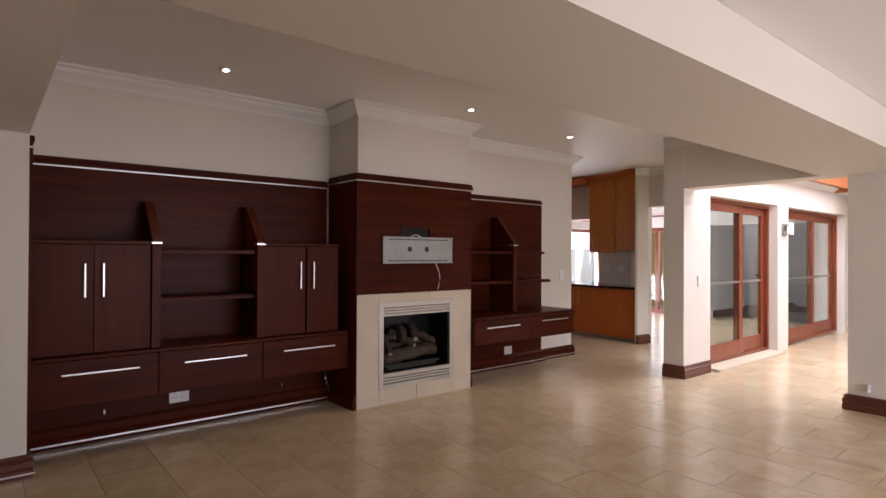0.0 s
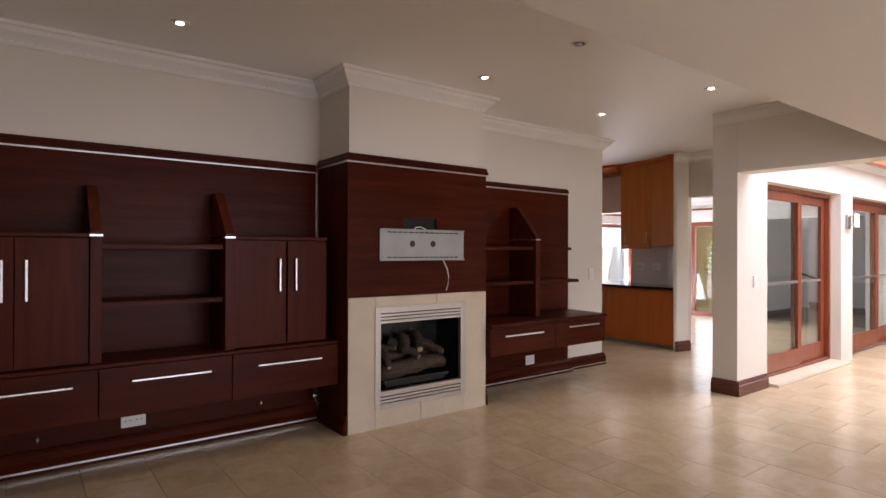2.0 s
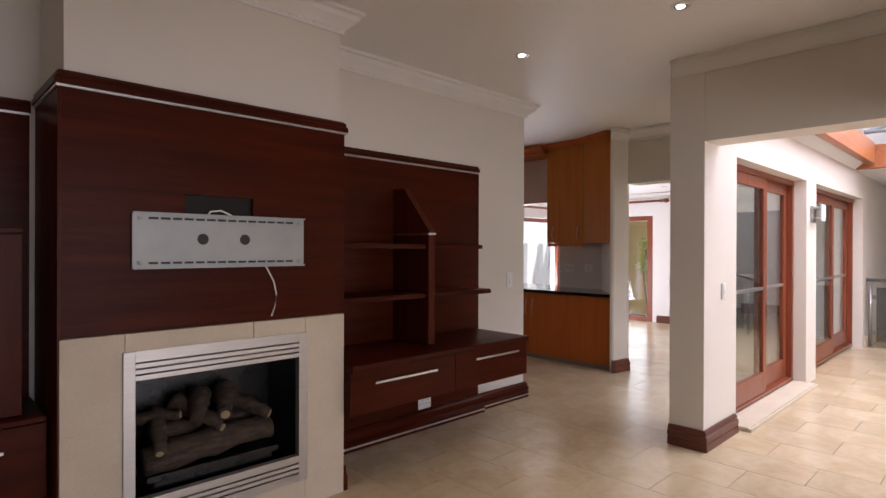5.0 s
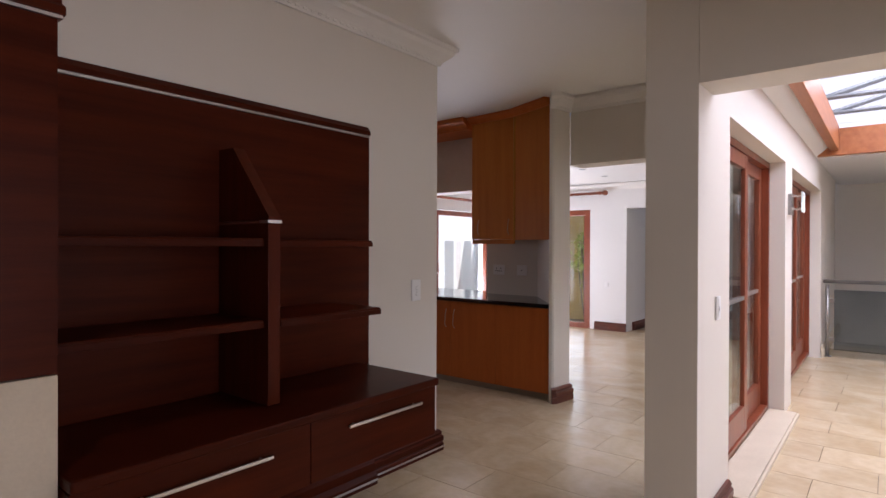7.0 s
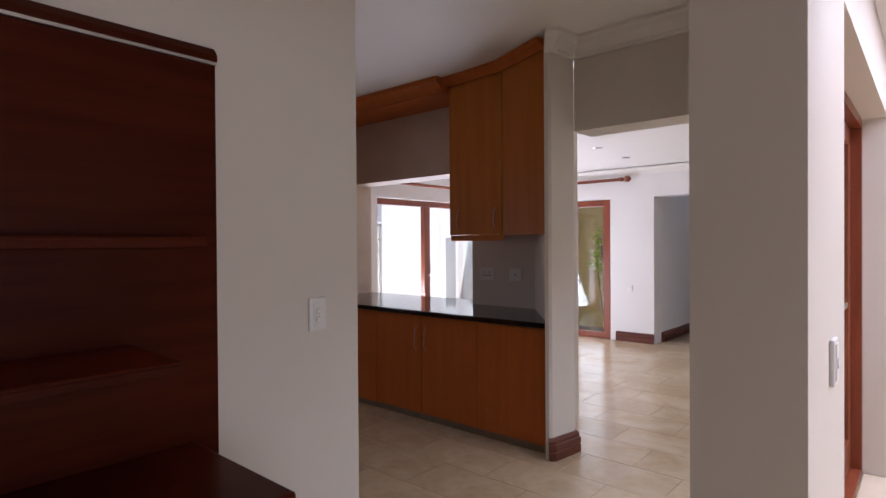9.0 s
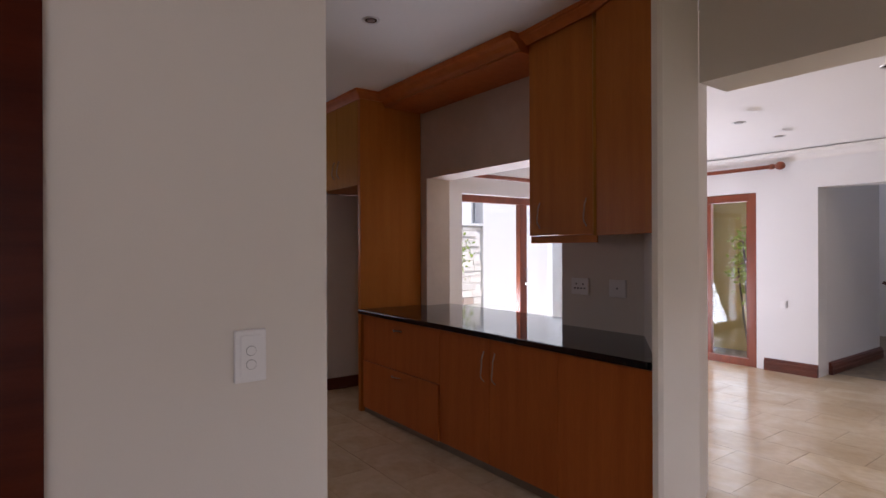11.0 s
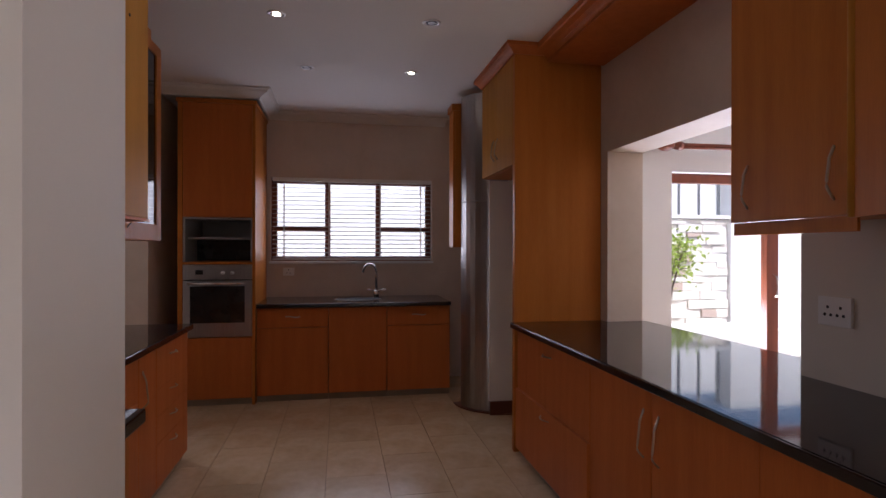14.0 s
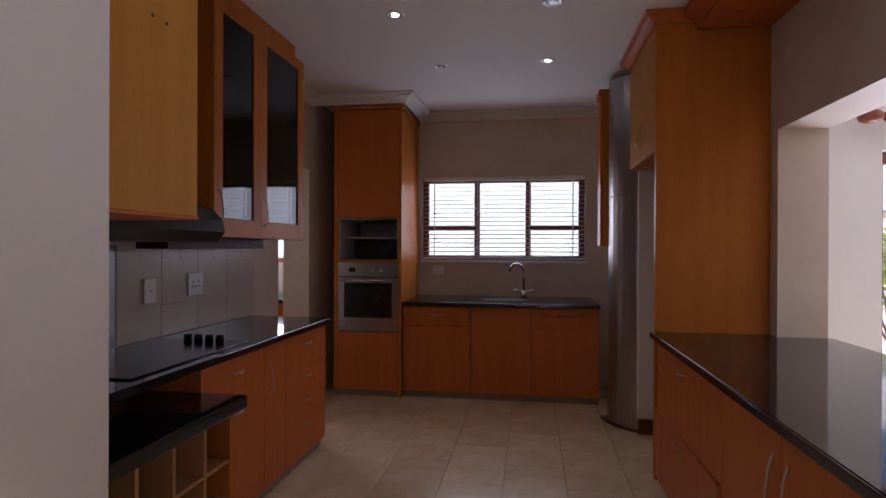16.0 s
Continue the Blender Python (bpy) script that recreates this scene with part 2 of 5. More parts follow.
def box(bm, x0, x1, y0, y1, z0, z1, bevel=0.0):
    """A box, with softened edges where bevel is given."""
    lo, hi = (min(x0, x1), min(y0, y1), min(z0, z1)), (max(x0, x1), max(y0, y1), max(z0, z1))
    vs = [bm.verts.new((hi[0] if i & 1 else lo[0], hi[1] if i & 2 else lo[1], hi[2] if i & 4 else lo[2])) for i in range(8)]
    fs = [bm.faces.new([vs[i] for i in q]) for q in ((0, 2, 3, 1), (4, 5, 7, 6), (0, 1, 5, 4), (2, 6, 7, 3), (0, 4, 6, 2), (1, 3, 7, 5))]
    if bevel:
        edges = list({e for f in fs for e in f.edges})
        bmesh.ops.bevel(bm, geom=edges, offset=bevel, segments=2, affect="EDGES", profile=0.5)
    return bm


def B(*a, bevel=0.0):
    return box(bmesh.new(), *a, bevel=bevel)


def cyl(bm, p, q, r, seg=16, r2=None):
    """A capped round bar from p to q."""
    p, q = Vector(p), Vector(q)
    ax = (q - p)
    m = Matrix.Translation((p + q) / 2) @ ax.to_track_quat("Z", "Y").to_matrix().to_4x4()
    bmesh.ops.create_cone(bm, cap_ends=True, segments=seg, radius1=r, radius2=r if r2 is None else r2, depth=ax.length, matrix=m)
    return bm


def tube(bm, pts, r, seg=10):
    """A round tube along a line of points."""
    pts = [Vector(p) for p in pts]
    rings = []
    for i, p in enumerate(pts):
        d = (pts[min(i + 1, len(pts) - 1)] - pts[max(i - 1, 0)]).normalized()
        m = d.to_track_quat("Z", "Y").to_matrix()
        rings.append([bm.verts.new(p + m @ Vector((r * math.cos(a), r * math.sin(a), 0))) for a in (2 * math.pi * k / seg for k in range(seg))])
    for a, b in zip(rings, rings[1:]):
        for k in range(seg):
            bm.faces.new((a[k], a[(k + 1) % seg], b[(k + 1) % seg], b[k]))
    bm.faces.new(rings[0][::-1])
    bm.faces.new(rings[-1])
    return bm


def prism(bm, outline, z0, z1):
    """An upright prism over a plan outline (counter-clockwise)."""
    lo = [bm.verts.new((x, y, z0)) for x, y in outline]
    hi = [bm.verts.new((x, y, z1)) for x, y in outline]
    n = len(outline)
    bm.faces.new(lo[::-1])
    bm.faces.new(hi)
    for i in range(n):
        bm.faces.new((lo[i], lo[(i + 1) % n], hi[(i + 1) % n], hi[i]))
    return bm


def sweep(bm, path, profile):
    """A moulding along a plan path: profile gives (out, z); out is to the left of the way, mitred at the corners."""
    path = [Vector(p) for p in path]
    rows = []
    for i, p in enumerate(path):
        n = []
        for a, b in ((i - 1, i), (i, i + 1)):
            if a >= 0 and b < len(path):
                d = (path[b] - path[a]).normalized()
                n.append(Vector((-d.y, d.x)))
        if len(n) == 2:
            k = n[0] + n[1]
            off = k / max(0.2, k.dot(n[0]))
        else:
            off = n[0]
        rows.append([bm.verts.new((p.x + off.x * o, p.y + off.y * o, z)) for o, z in profile])
    m = len(profile)
    for a, b in zip(rows, rows[1:]):
        for k in range(m):
            bm.faces.new((a[k], b[k], b[(k + 1) % m], a[(k + 1) % m]))
    bm.faces.new(rows[0])
    bm.faces.new(rows[-1][::-1])
    return bm


# First-fit kitchen and dining coordinates; these pairs stretch them to fit the camera's view.
GRID_X = ((3.9, 3.47), (8.045, 8.14), (8.63, 8.77), (8.885, 9.03), (9.25, 9.58), (12.6, 12.65), (20, 20))
GRID_Y = ((3.79, 3.79), (5.25, 5.28), (5.947, 6.05), (7.4, 7.69), (7.77, 8.09), (8.485, 8.985), (8.95, 9.585), (9.57, 10.36), (9.7, 10.50), (12, 12.2), (30, 30))
GRID_Z = ((-1, -1), (0, 0), (0.06, 0.06), (0.70, 0.615), (0.866, 0.842), (0.902, 0.878), (1.24, 1.243), (1.45, 1.475), (1.95, 2.035), (2.44, 2.625), (2.60, 2.69), (2.755, 2.755), (9, 9))
GRID_Z_DINING = ((-1, -1), (0, 0), (0.866, 0.842), (0.902, 0.878), (1.24, 1.243), (1.93, 1.99), (2.43, 2.45), (2.755, 2.755), (9, 9))
refit_on = [False]


def along(pairs, v):
    for (a, p), (b, q) in zip(pairs, pairs[1:]):
        if v <= b:
            break
    return p + (v - a) * (q - p) / (b - a)


def refitted(v):
    return Vector((along(GRID_X, v[0]), along(GRID_Y, v[1]), along(GRID_Z_DINING if v[0] > 8.95 else GRID_Z, v[2])))


def mesh_of(name, bm, mat, smooth=False):
    if refit_on[0]:
        for v in bm.verts:
            v.co = refitted(v.co)
    bmesh.ops.recalc_face_normals(bm, faces=bm.faces)
    me = bpy.data.meshes.new(name)
    bm.to_mesh(me)
    bm.free()
    me.materials.append(mat)
    if smooth:
        for p in me.polygons:
            p.use_smooth = True
    return me


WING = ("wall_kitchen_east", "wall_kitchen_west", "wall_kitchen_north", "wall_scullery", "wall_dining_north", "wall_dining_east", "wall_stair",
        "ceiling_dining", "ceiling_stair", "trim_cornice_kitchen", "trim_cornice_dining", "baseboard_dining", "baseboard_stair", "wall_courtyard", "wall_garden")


def structure(name, bm, mat, label="", smooth=False):
    refit_on[0] = name in WING
    ob = new(name, mesh_of(name, bm, mat, smooth))
    refit_on[0] = False
    return tagged(ob, label or name.replace("_", " "), "structure", kind="structure")


def thing(name, at, label, category, group=""):
    ob = new(name)
    ob.empty_display_size = 0.1
    ob.location = refitted(at) if refit_on[0] else at
    return tagged(ob, label, category, group)


def part(name, bm, mat, parent, label="", smooth=False):
    ob = new(name, mesh_of(name, bm, mat, smooth))
    ob.parent = parent
    top = parent
    shift = Vector(parent.location)
    while top.parent:
        top = top.parent
        shift = Vector(top.location)
    if parent.parent is None and parent.type == "EMPTY":
        ob.matrix_parent_inverse = Matrix.Translation(-shift)
    if label:
        tagged(ob, label)
    return ob


def blocks(*bs):
    bm = bmesh.new()
    for b in bs:
        box(bm, *b)
    return bm


# ---- shell of the house ----
H, HB, HN = 2.755, 2.145, 2.42     # main ceiling, beam soffit, ceiling over the near end
structure("wall_tv", blocks((-0.6, 6.565, 5.29, 5.65, 0, H)), PAINT, "cream painted plaster wall behind the wall unit")
structure("wall_chimney", blocks((2.815, 3.05, 4.765, 5.288, 0, H), (3.90, 4.15, 4.765, 5.288, 0, H), (3.05, 3.90, 4.765, 5.288, 0, 0.17), (3.05, 3.90, 4.765, 5.288, 0.93, H), (3.05, 3.90, 5.12, 5.288, 0.17, 0.93)), PAINT, "cream painted chimney breast")
structure("wall_west_pier", blocks((-0.6, 0.44, 4.74, 5.288, 0, H)), PAINT, "cream painted wall pier beside the wall unit")
structure("beam_west", blocks((0.06, 0.44, -3.4, 4.738, 2.14, H)), PAINT, "cream painted lintel over a wide opening")
# Unseen filler over the ceiling gap that let a strip of sun in.
structure("beam_gap_closer", blocks((-3.2, 0.058, 1.43, 1.60, 2.42, H)), PAINT, "unseen cream filler closing a gap against the sun")
structure("wall_column", blocks((6.335, 6.975, 3.55, 3.79, 0, H), (9.05, 9.45, 3.55, 3.79, 0, H), (12.1, 14.4, 3.55, 3.79, 0, 3.4), (6.975, 9.05, 3.55, 3.79, 2.115, H), (9.45, 12.1, 3.55, 3.79, 2.115, H), (6.6, 12.1, 3.55, 3.79, H, 3.0)), PAINT, "white painted wall with two sliding door openings")
structure("beam_gallery", blocks((6.335, 6.6, 2.0, 3.548, 2.15, H)), PAINT, "cream painted lintel over the gallery opening")
structure("wall_east_pier", blocks((6.335, 6.6, -3.4, 1.998, 0, H)), PAINT, "cream painted wall pier with a wooden skirting")
structure("beam_living", blocks((0.44, 6.333, 1.43, 2.2, HB, H)), PAINT, "cream painted dropped beam across the living room")
structure("beam_dining", blocks((8.35, 8.60, 3.79, 5.166, 2.15, H)), PAINT, "cream painted lintel over the dining opening")
pier = [(8.088, 5.24), (8.096, 5.217), (8.115, 5.203), (8.345, 5.168), (8.47, 5.262), (9.03, 5.50), (9.03, 6.373), (8.77, 6.373), (8.77, 5.74), (8.20, 5.30)]
structure("wall_kitchen_pier", prism(bmesh.new(), pier, 0, H), PAINT, "cream painted end pier between kitchen and dining room")
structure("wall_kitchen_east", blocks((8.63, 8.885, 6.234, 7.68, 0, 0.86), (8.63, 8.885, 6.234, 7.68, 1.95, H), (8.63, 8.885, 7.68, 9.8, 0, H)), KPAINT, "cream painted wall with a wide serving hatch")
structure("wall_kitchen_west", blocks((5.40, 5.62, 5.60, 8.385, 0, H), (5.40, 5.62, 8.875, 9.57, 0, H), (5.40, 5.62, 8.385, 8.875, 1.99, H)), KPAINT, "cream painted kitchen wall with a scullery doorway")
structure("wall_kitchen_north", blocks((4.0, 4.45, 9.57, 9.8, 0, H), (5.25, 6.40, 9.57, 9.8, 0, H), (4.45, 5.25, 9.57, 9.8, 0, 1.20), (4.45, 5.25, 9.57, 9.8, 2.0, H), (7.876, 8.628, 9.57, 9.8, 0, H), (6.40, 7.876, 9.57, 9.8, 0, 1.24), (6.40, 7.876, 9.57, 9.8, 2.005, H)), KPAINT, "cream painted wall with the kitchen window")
structure("wall_scullery", blocks((3.9, 4.0, 5.602, 9.8, 0, H), (3.9, 5.40, 5.602, 5.7, 0, H)), PAINT, "cream painted scullery wall")
structure("wall_dining_north", blocks((8.887, 9.25, 8.1, 8.34, 0, 2.5), (11.95, 12.84, 8.1, 8.34, 0, 2.5), (9.25, 11.95, 8.1, 8.34, 1.93, 2.5)), WHITE, "white painted wall with wide garden doors")
structure("wall_dining_east", blocks((12.59, 12.84, 6.12, 6.68, 0, 2.5), (12.59, 12.84, 7.95, 8.098, 0, 2.5), (12.59, 12.84, 6.68, 7.95, 1.98, 2.5), (12.59, 12.84, 4.3, 6.12, 1.985, 2.5), (12.59, 12.84, 3.792, 4.3, 0, 2.5)), WHITE, "white painted wall with a sliding door and a stair opening")
structure("wall_stair", blocks((12.842, 14.5, 6.12, 6.3, 0, 3.2), (12.842, 16.8, 3.792, 3.95, 0, 3.2), (16.6, 16.8, 3.95, 8.0, 0, 3.2), (14.5, 16.6, 7.8, 8.0, 0, 3.2)), WHITE, "white painted stair hall wall")
structure("wall_gallery_east", blocks((15.2, 15.4, 0.0, 3.8, -1.2, 3.4)), PAINT, "cream painted wall across the gallery void")
structure("wall_gallery_south", blocks((6.6, 15.4, 0.0, 0.2, -1.2, 3.4)), WHITE, "white painted gallery wall")
# Unseen closing walls; the wide opening in the south one is assumed.
structure("wall_south", blocks((-0.6, 0.4, -3.6, -3.4, 0, H), (5.6, 6.6, -3.6, -3.4, 0, H), (0.4, 5.6, -3.6, -3.4, 2.3, H)), PAINT, "unseen cream closing wall with an assumed wide opening")
structure("wall_west_room", blocks((-3.2, -3.0, -3.6, 5.6, 0, H), (-3.0, -0.6, 5.29, 5.5, 0, H), (-3.0, -0.6, -3.6, -3.4, 0, H)), PAINT, "unseen cream closing wall of the room beside")
structure("ceiling_main", blocks((-3.2, 6.6, 1.43, 5.602, H, H + 0.12), (3.4, 9.03, 5.602, 10.7, H, H + 0.12), (6.6, 8.60, 3.79, 5.602, H, H + 0.12)), CEIL, "smooth white painted ceiling")
structure("ceiling_near", blocks((-3.2, 6.6, -3.6, 1.428, HN, HN + 0.12)), CEIL, "smooth white painted lower ceiling")
structure("ceiling_dining", blocks((8.50, 12.84, 3.79, 5.30, 2.43, 2.55), (8.70, 12.84, 5.30, 8.34, 2.43, 2.55)), CEIL, "smooth white painted dining ceiling")
# Unseen ceiling, cut short so sky light fills the stair hall.
structure("ceiling_stair", blocks((12.842, 16.8, 3.79, 6.5, 3.2, 3.3)), CEIL, "unseen stair hall ceiling with an open end for daylight")

# cornices with a row of small dentils
CORNP = [(0, H - 0.125), (0.012, H - 0.125), (0.02, H - 0.105), (0.04, H - 0.085), (0.075, H - 0.055), (0.085, H - 0.03), (0.105, H - 0.022), (0.105, H - 0.001), (0, H - 0.001)]


def cornice(name, path, drop=0.0, dentils=True, depth=1.0, tall=1.0):
    bm = sweep(bmesh.new(), path, [(o * depth, H - (H - z) * tall - drop) for o, z in CORNP])
    if dentils:
        for a, b in zip(path, path[1:]):
            a, b = Vector(a), Vector(b)
            d = (b - a).normalized()
            n = Vector((-d.y, d.x))
            for k in range(int((b - a).length / 0.05)):
                c = a + d * (0.025 + 0.05 * k) + n * 0.016
                h = (abs(d.x) * 0.013 + abs(n.x) * 0.009, abs(d.y) * 0.013 + abs(n.y) * 0.009)
                box(bm, c.x - h[0], c.x + h[0], c.y - h[1], c.y + h[1], H - 0.112 - drop, H - 0.088 - drop)
    return structure(name, bm, CORN, "white moulded plaster cornice")


cornice("trim_cornice_living", [(6.567, 5.648), (6.567, 5.288), (4.152, 5.288), (4.152, 4.763), (2.813, 4.763), (2.813, 5.288), (0.442, 5.288), (0.442, 2.202)])
cornice("trim_cornice_passage", [(8.348, 3.80), (8.348, 5.166), (8.115, 5.20), (8.09, 5.236)])
cornice("trim_cornice_gallery", [(6.333, 2.202), (6.333, 3.78)], dentils=False, depth=0.3)
cornice("trim_cornice_kitchen", [(8.0, 9.568), (6.39, 9.568), (6.39, 8.93), (5.622, 8.93), (5.622, 7.72)], dentils=False, tall=1.5)
cornice("trim_cornice_dining", [(12.588, 3.9), (12.588, 8.098), (8.95, 8.098)], drop=0.322, dentils=False, tall=0.9)

# skirting boards
SKIRT = [(0, 0), (0.034, 0), (0.034, 0.05), (0.028, 0.058), (0.034, 0.066), (0.034, 0.098), (0.022, 0.108), (0.026, 0.122), (0.014, 0.14), (0, 0.14)]


def skirting(name, path, mat=None, strip=False):
    ob = structure(name, sweep(bmesh.new(), path, SKIRT), mat or BASEW, "moulded red-brown wooden skirting board")
    if strip:
        part("metal_strip", sweep(bmesh.new(), path, [(0.034, 0.022), (0.039, 0.022), (0.039, 0.032), (0.034, 0.032)]), SILV, ob, "thin aluminium strip")
    return ob


skirting("baseboard_column", [(6.93, 3.548), (6.333, 3.548), (6.333, 3.79)])
skirting("baseboard_pier", [(6.333, -3.3), (6.333, 2.0), (6.58, 2.0)])
skirting("baseboard_kitchen_pier", [(8.365, 5.185), (8.347, 5.166), (8.115, 5.20), (8.094, 5.222)])
skirting("baseboard_west_pier", [(0.442, 4.80), (0.442, 4.738), (-0.55, 4.738)], strip=True)
skirting("baseboard_tv_wall", [(6.567, 5.648), (6.567, 5.288), (5.93, 5.288)], MAHO, strip=True)
skirting("baseboard_dining", [(12.588, 6.118), (12.588, 6.60)])
skirting("baseboard_stair", [(14.5, 6.118), (12.86, 6.118)])
skirting("baseboard_gallery", [(15.1, 3.548), (12.14, 3.548)], STONE)

# ground outside, one sheet
g = bmesh.new()
box(g, -150, 150, -150, 150, -0.40, -0.20)
structure("ground", g, PAVE, "pale paved ground round the house")
structure("floor", blocks((-3.4, 12.84, -3.6, 10.7, -0.15, -0.012), (12.842, 16.8, 3.79, 8.0, -0.15, -0.002)), GROUT, "travertine floor bed with grey-brown joints")

# ---- things: living room wall unit ----


def handle_bar(parent, x0, x1, y, z, upright=0.0):
    """A slim aluminium bar handle with two feet; upright gives its height instead of its width."""
    bm = bmesh.new()
    if upright:
        box(bm, x0 - 0.007, x0 + 0.007, y - 0.032, y - 0.022, z, z + upright, 0.003)
        for zz in (z + 0.03, z + upright - 0.03):
            cyl(bm, (x0, y - 0.024, zz), (x0, y, zz), 0.004, 8)
    else:
        box(bm, x0, x1, y - 0.032, y - 0.022, z - 0.007, z + 0.007, 0.003)
        for xx in (x0 + 0.04, x1 - 0.04):
            cyl(bm, (xx, y - 0.024, z), (xx, y, z), 0.004, 8)
    return part("handle", bm, SILV, parent, "satin aluminium bar handle")


unit = thing("back_panel", (1.6, 5.28, 0), "dark mahogany back panel with an aluminium inlay strip", "wall panel")
part("board", blocks((0.46, 2.77, 5.262, 5.287, 0.14, 2.015)), MAHO, unit)
part("top_moulding", sweep(bmesh.new(), [(2.775, 5.287), (0.46, 5.287)], [(0, 2.025), (0.032, 2.025), (0.032, 2.05), (0.024, 2.06), (0.024, 2.075), (0.01, 2.087), (0, 2.087)]), MAHO, unit)
part("metal_strip", blocks((0.46, 2.77, 5.257, 5.287, 2.015, 2.025)), SILV, unit, "thin aluminium strip")
part("skirting", sweep(bmesh.new(), [(2.775, 5.26), (0.46, 5.26)], [(0, 0), (0.05, 0), (0.05, 0.05), (0.03, 0.075), (0.03, 0.12), (0.018, 0.14), (0, 0.14)]), MAHO, unit)
part("floor_strip", blocks((0.46, 2.77, 5.206, 5.21, 0.022, 0.034)), SILV, unit, "thin aluminium strip")

side = thing("end_panel", (0.45, 5.0, 0), "tall dark mahogany end panel with an aluminium cap line", "wall panel")
part("board", B(0.442, 0.462, 4.80, 5.255, 0.0, 2.10, bevel=0.003), MAHO_V, side)
part("cap", B(0.438, 0.470, 4.79, 5.255, 2.10, 2.14, bevel=0.006), MAHO, side)
part("metal_strip", blocks((0.438, 0.468, 4.793, 5.255, 2.062, 2.072)), SILV, side, "thin aluminium strip")


def wall_cupboard(x0, x1, split, ajar, label):
    cup = thing("wall_cupboard", ((x0 + x1) / 2, 5.08, 0.70), label, "cupboard", "cupboards of the wall unit")
    z0, z1, yf = 0.705, 1.455, 4.90
    part("body", blocks((x0, x0 + 0.018, yf + 0.02, 5.258, z0, z1), (x1 - 0.018, x1, yf + 0.02, 5.258, z0, z1), (x0 + 0.018, x1 - 0.018, yf + 0.02, 5.258, z0, z0 + 0.018),
                         (x0 + 0.018, x1 - 0.018, yf + 0.02, 5.258, z1 - 0.018, z1), (x0 + 0.018, x1 - 0.018, 5.24, 5.258, z0 + 0.018, z1 - 0.018)), MAHO_V, cup)
    part("top", B(x0, x1, yf - 0.012, 5.258, z1 + 0.001, z1 + 0.028, bevel=0.005), MAHO, cup)
    for a, b, hx in ((x0 + 0.003, split - 0.002 - ajar, split - 0.055 - ajar), (split + 0.002, x1 - 0.003, split + 0.055)):
        d = part("door", B(a, b, yf, yf + 0.019, z0 + 0.003, z1 - 0.004, bevel=0.002), MAHO_V, cup)
        handle_bar(d, hx, hx, yf, 1.09, upright=0.235)
    return cup


wall_cupboard(0.464, 1.168, 0.812, 0.0, "two-door dark mahogany wall cupboard with upright bar handles")
wall_cupboard(2.008, 2.70, 2.392, 0.010, "two-door dark mahogany cupboard with one door slightly ajar")


def divider(x, fin=True):
    d = thing("shelf_divider", (x, 5.08, 0.70), "dark mahogany upright with an aluminium cap and sloping fin", "shelf divider", "uprights of the wall unit")
    part("board", B(x - 0.031, x + 0.031, 4.872, 5.258, 0.705, 1.463, bevel=0.003), MAHO_V, d)
    part("cap", blocks((x - 0.034, x + 0.034, 4.868, 4.93, 1.464, 1.476)), SILV, d, "aluminium cap line")
    bm = bmesh.new()
    sec = [(4.872, 1.477), (4.872, 1.497), (5.14, 1.79), (5.258, 1.79), (5.258, 1.477)]
    a = [bm.verts.new((x - 0.03, y, z)) for y, z in sec]
    b = [bm.verts.new((x + 0.03, y, z)) for y, z in sec]
    bm.faces.new(a)
    bm.faces.new(b[::-1])
    for i in range(5):
        bm.faces.new((a[i], b[i], b[(i + 1) % 5], a[(i + 1) % 5]))
    part("fin", bm, MAHO_V, d)
    return d


divider(1.200)
divider(1.976)


def shelf(x0, x1, y0, z, label, group="shelves of the wall unit"):
    s = thing("wall_shelf", ((x0 + x1) / 2, 5.1, z), label, "shelf", group)
    part("board", B(x0, x1, y0, 5.259, z - 0.034, z, bevel=0.006), MAHO, s)
    part("edge_lipping", B(x0, x1, y0 - 0.004, y0 + 0.002, z - 0.034, z - 0.010, bevel=0.0015), MAHO, s)
    return s


shelf(1.233, 1.943, 4.925, 1.423, "dark mahogany open shelf between two uprights")
shelf(1.233, 1.943, 4.925, 1.065, "dark mahogany open shelf between two uprights")

drawers = thing("drawer_cabinet", (1.62, 5.05, 0.36), "long floating dark mahogany drawer cabinet with bar handles", "drawer unit")
part("body", blocks((0.464, 2.775, 4.872, 5.258, 0.372, 0.39), (0.464, 0.482, 4.872, 5.258, 0.39, 0.675), (2.757, 2.775, 4.872, 5.258, 0.39, 0.675), (0.482, 2.757, 5.24, 5.258, 0.39, 0.675)), MAHO, drawers)
part("top", B(0.464, 2.775, 4.842, 5.258, 0.676, 0.702, bevel=0.006), MAHO, drawers)
for a, b, h0, h1 in ((0.464, 1.212, 0.622, 1.085), (1.216, 1.986, 1.384, 1.848), (1.990, 2.775, 2.156, 2.63)):
    d = part("drawer_front", B(a + 0.001, b - 0.001, 4.852, 4.871, 0.366, 0.672, bevel=0.002), MAHO, drawers)
    handle_bar(d, h0, h1, 4.852, 0.585)


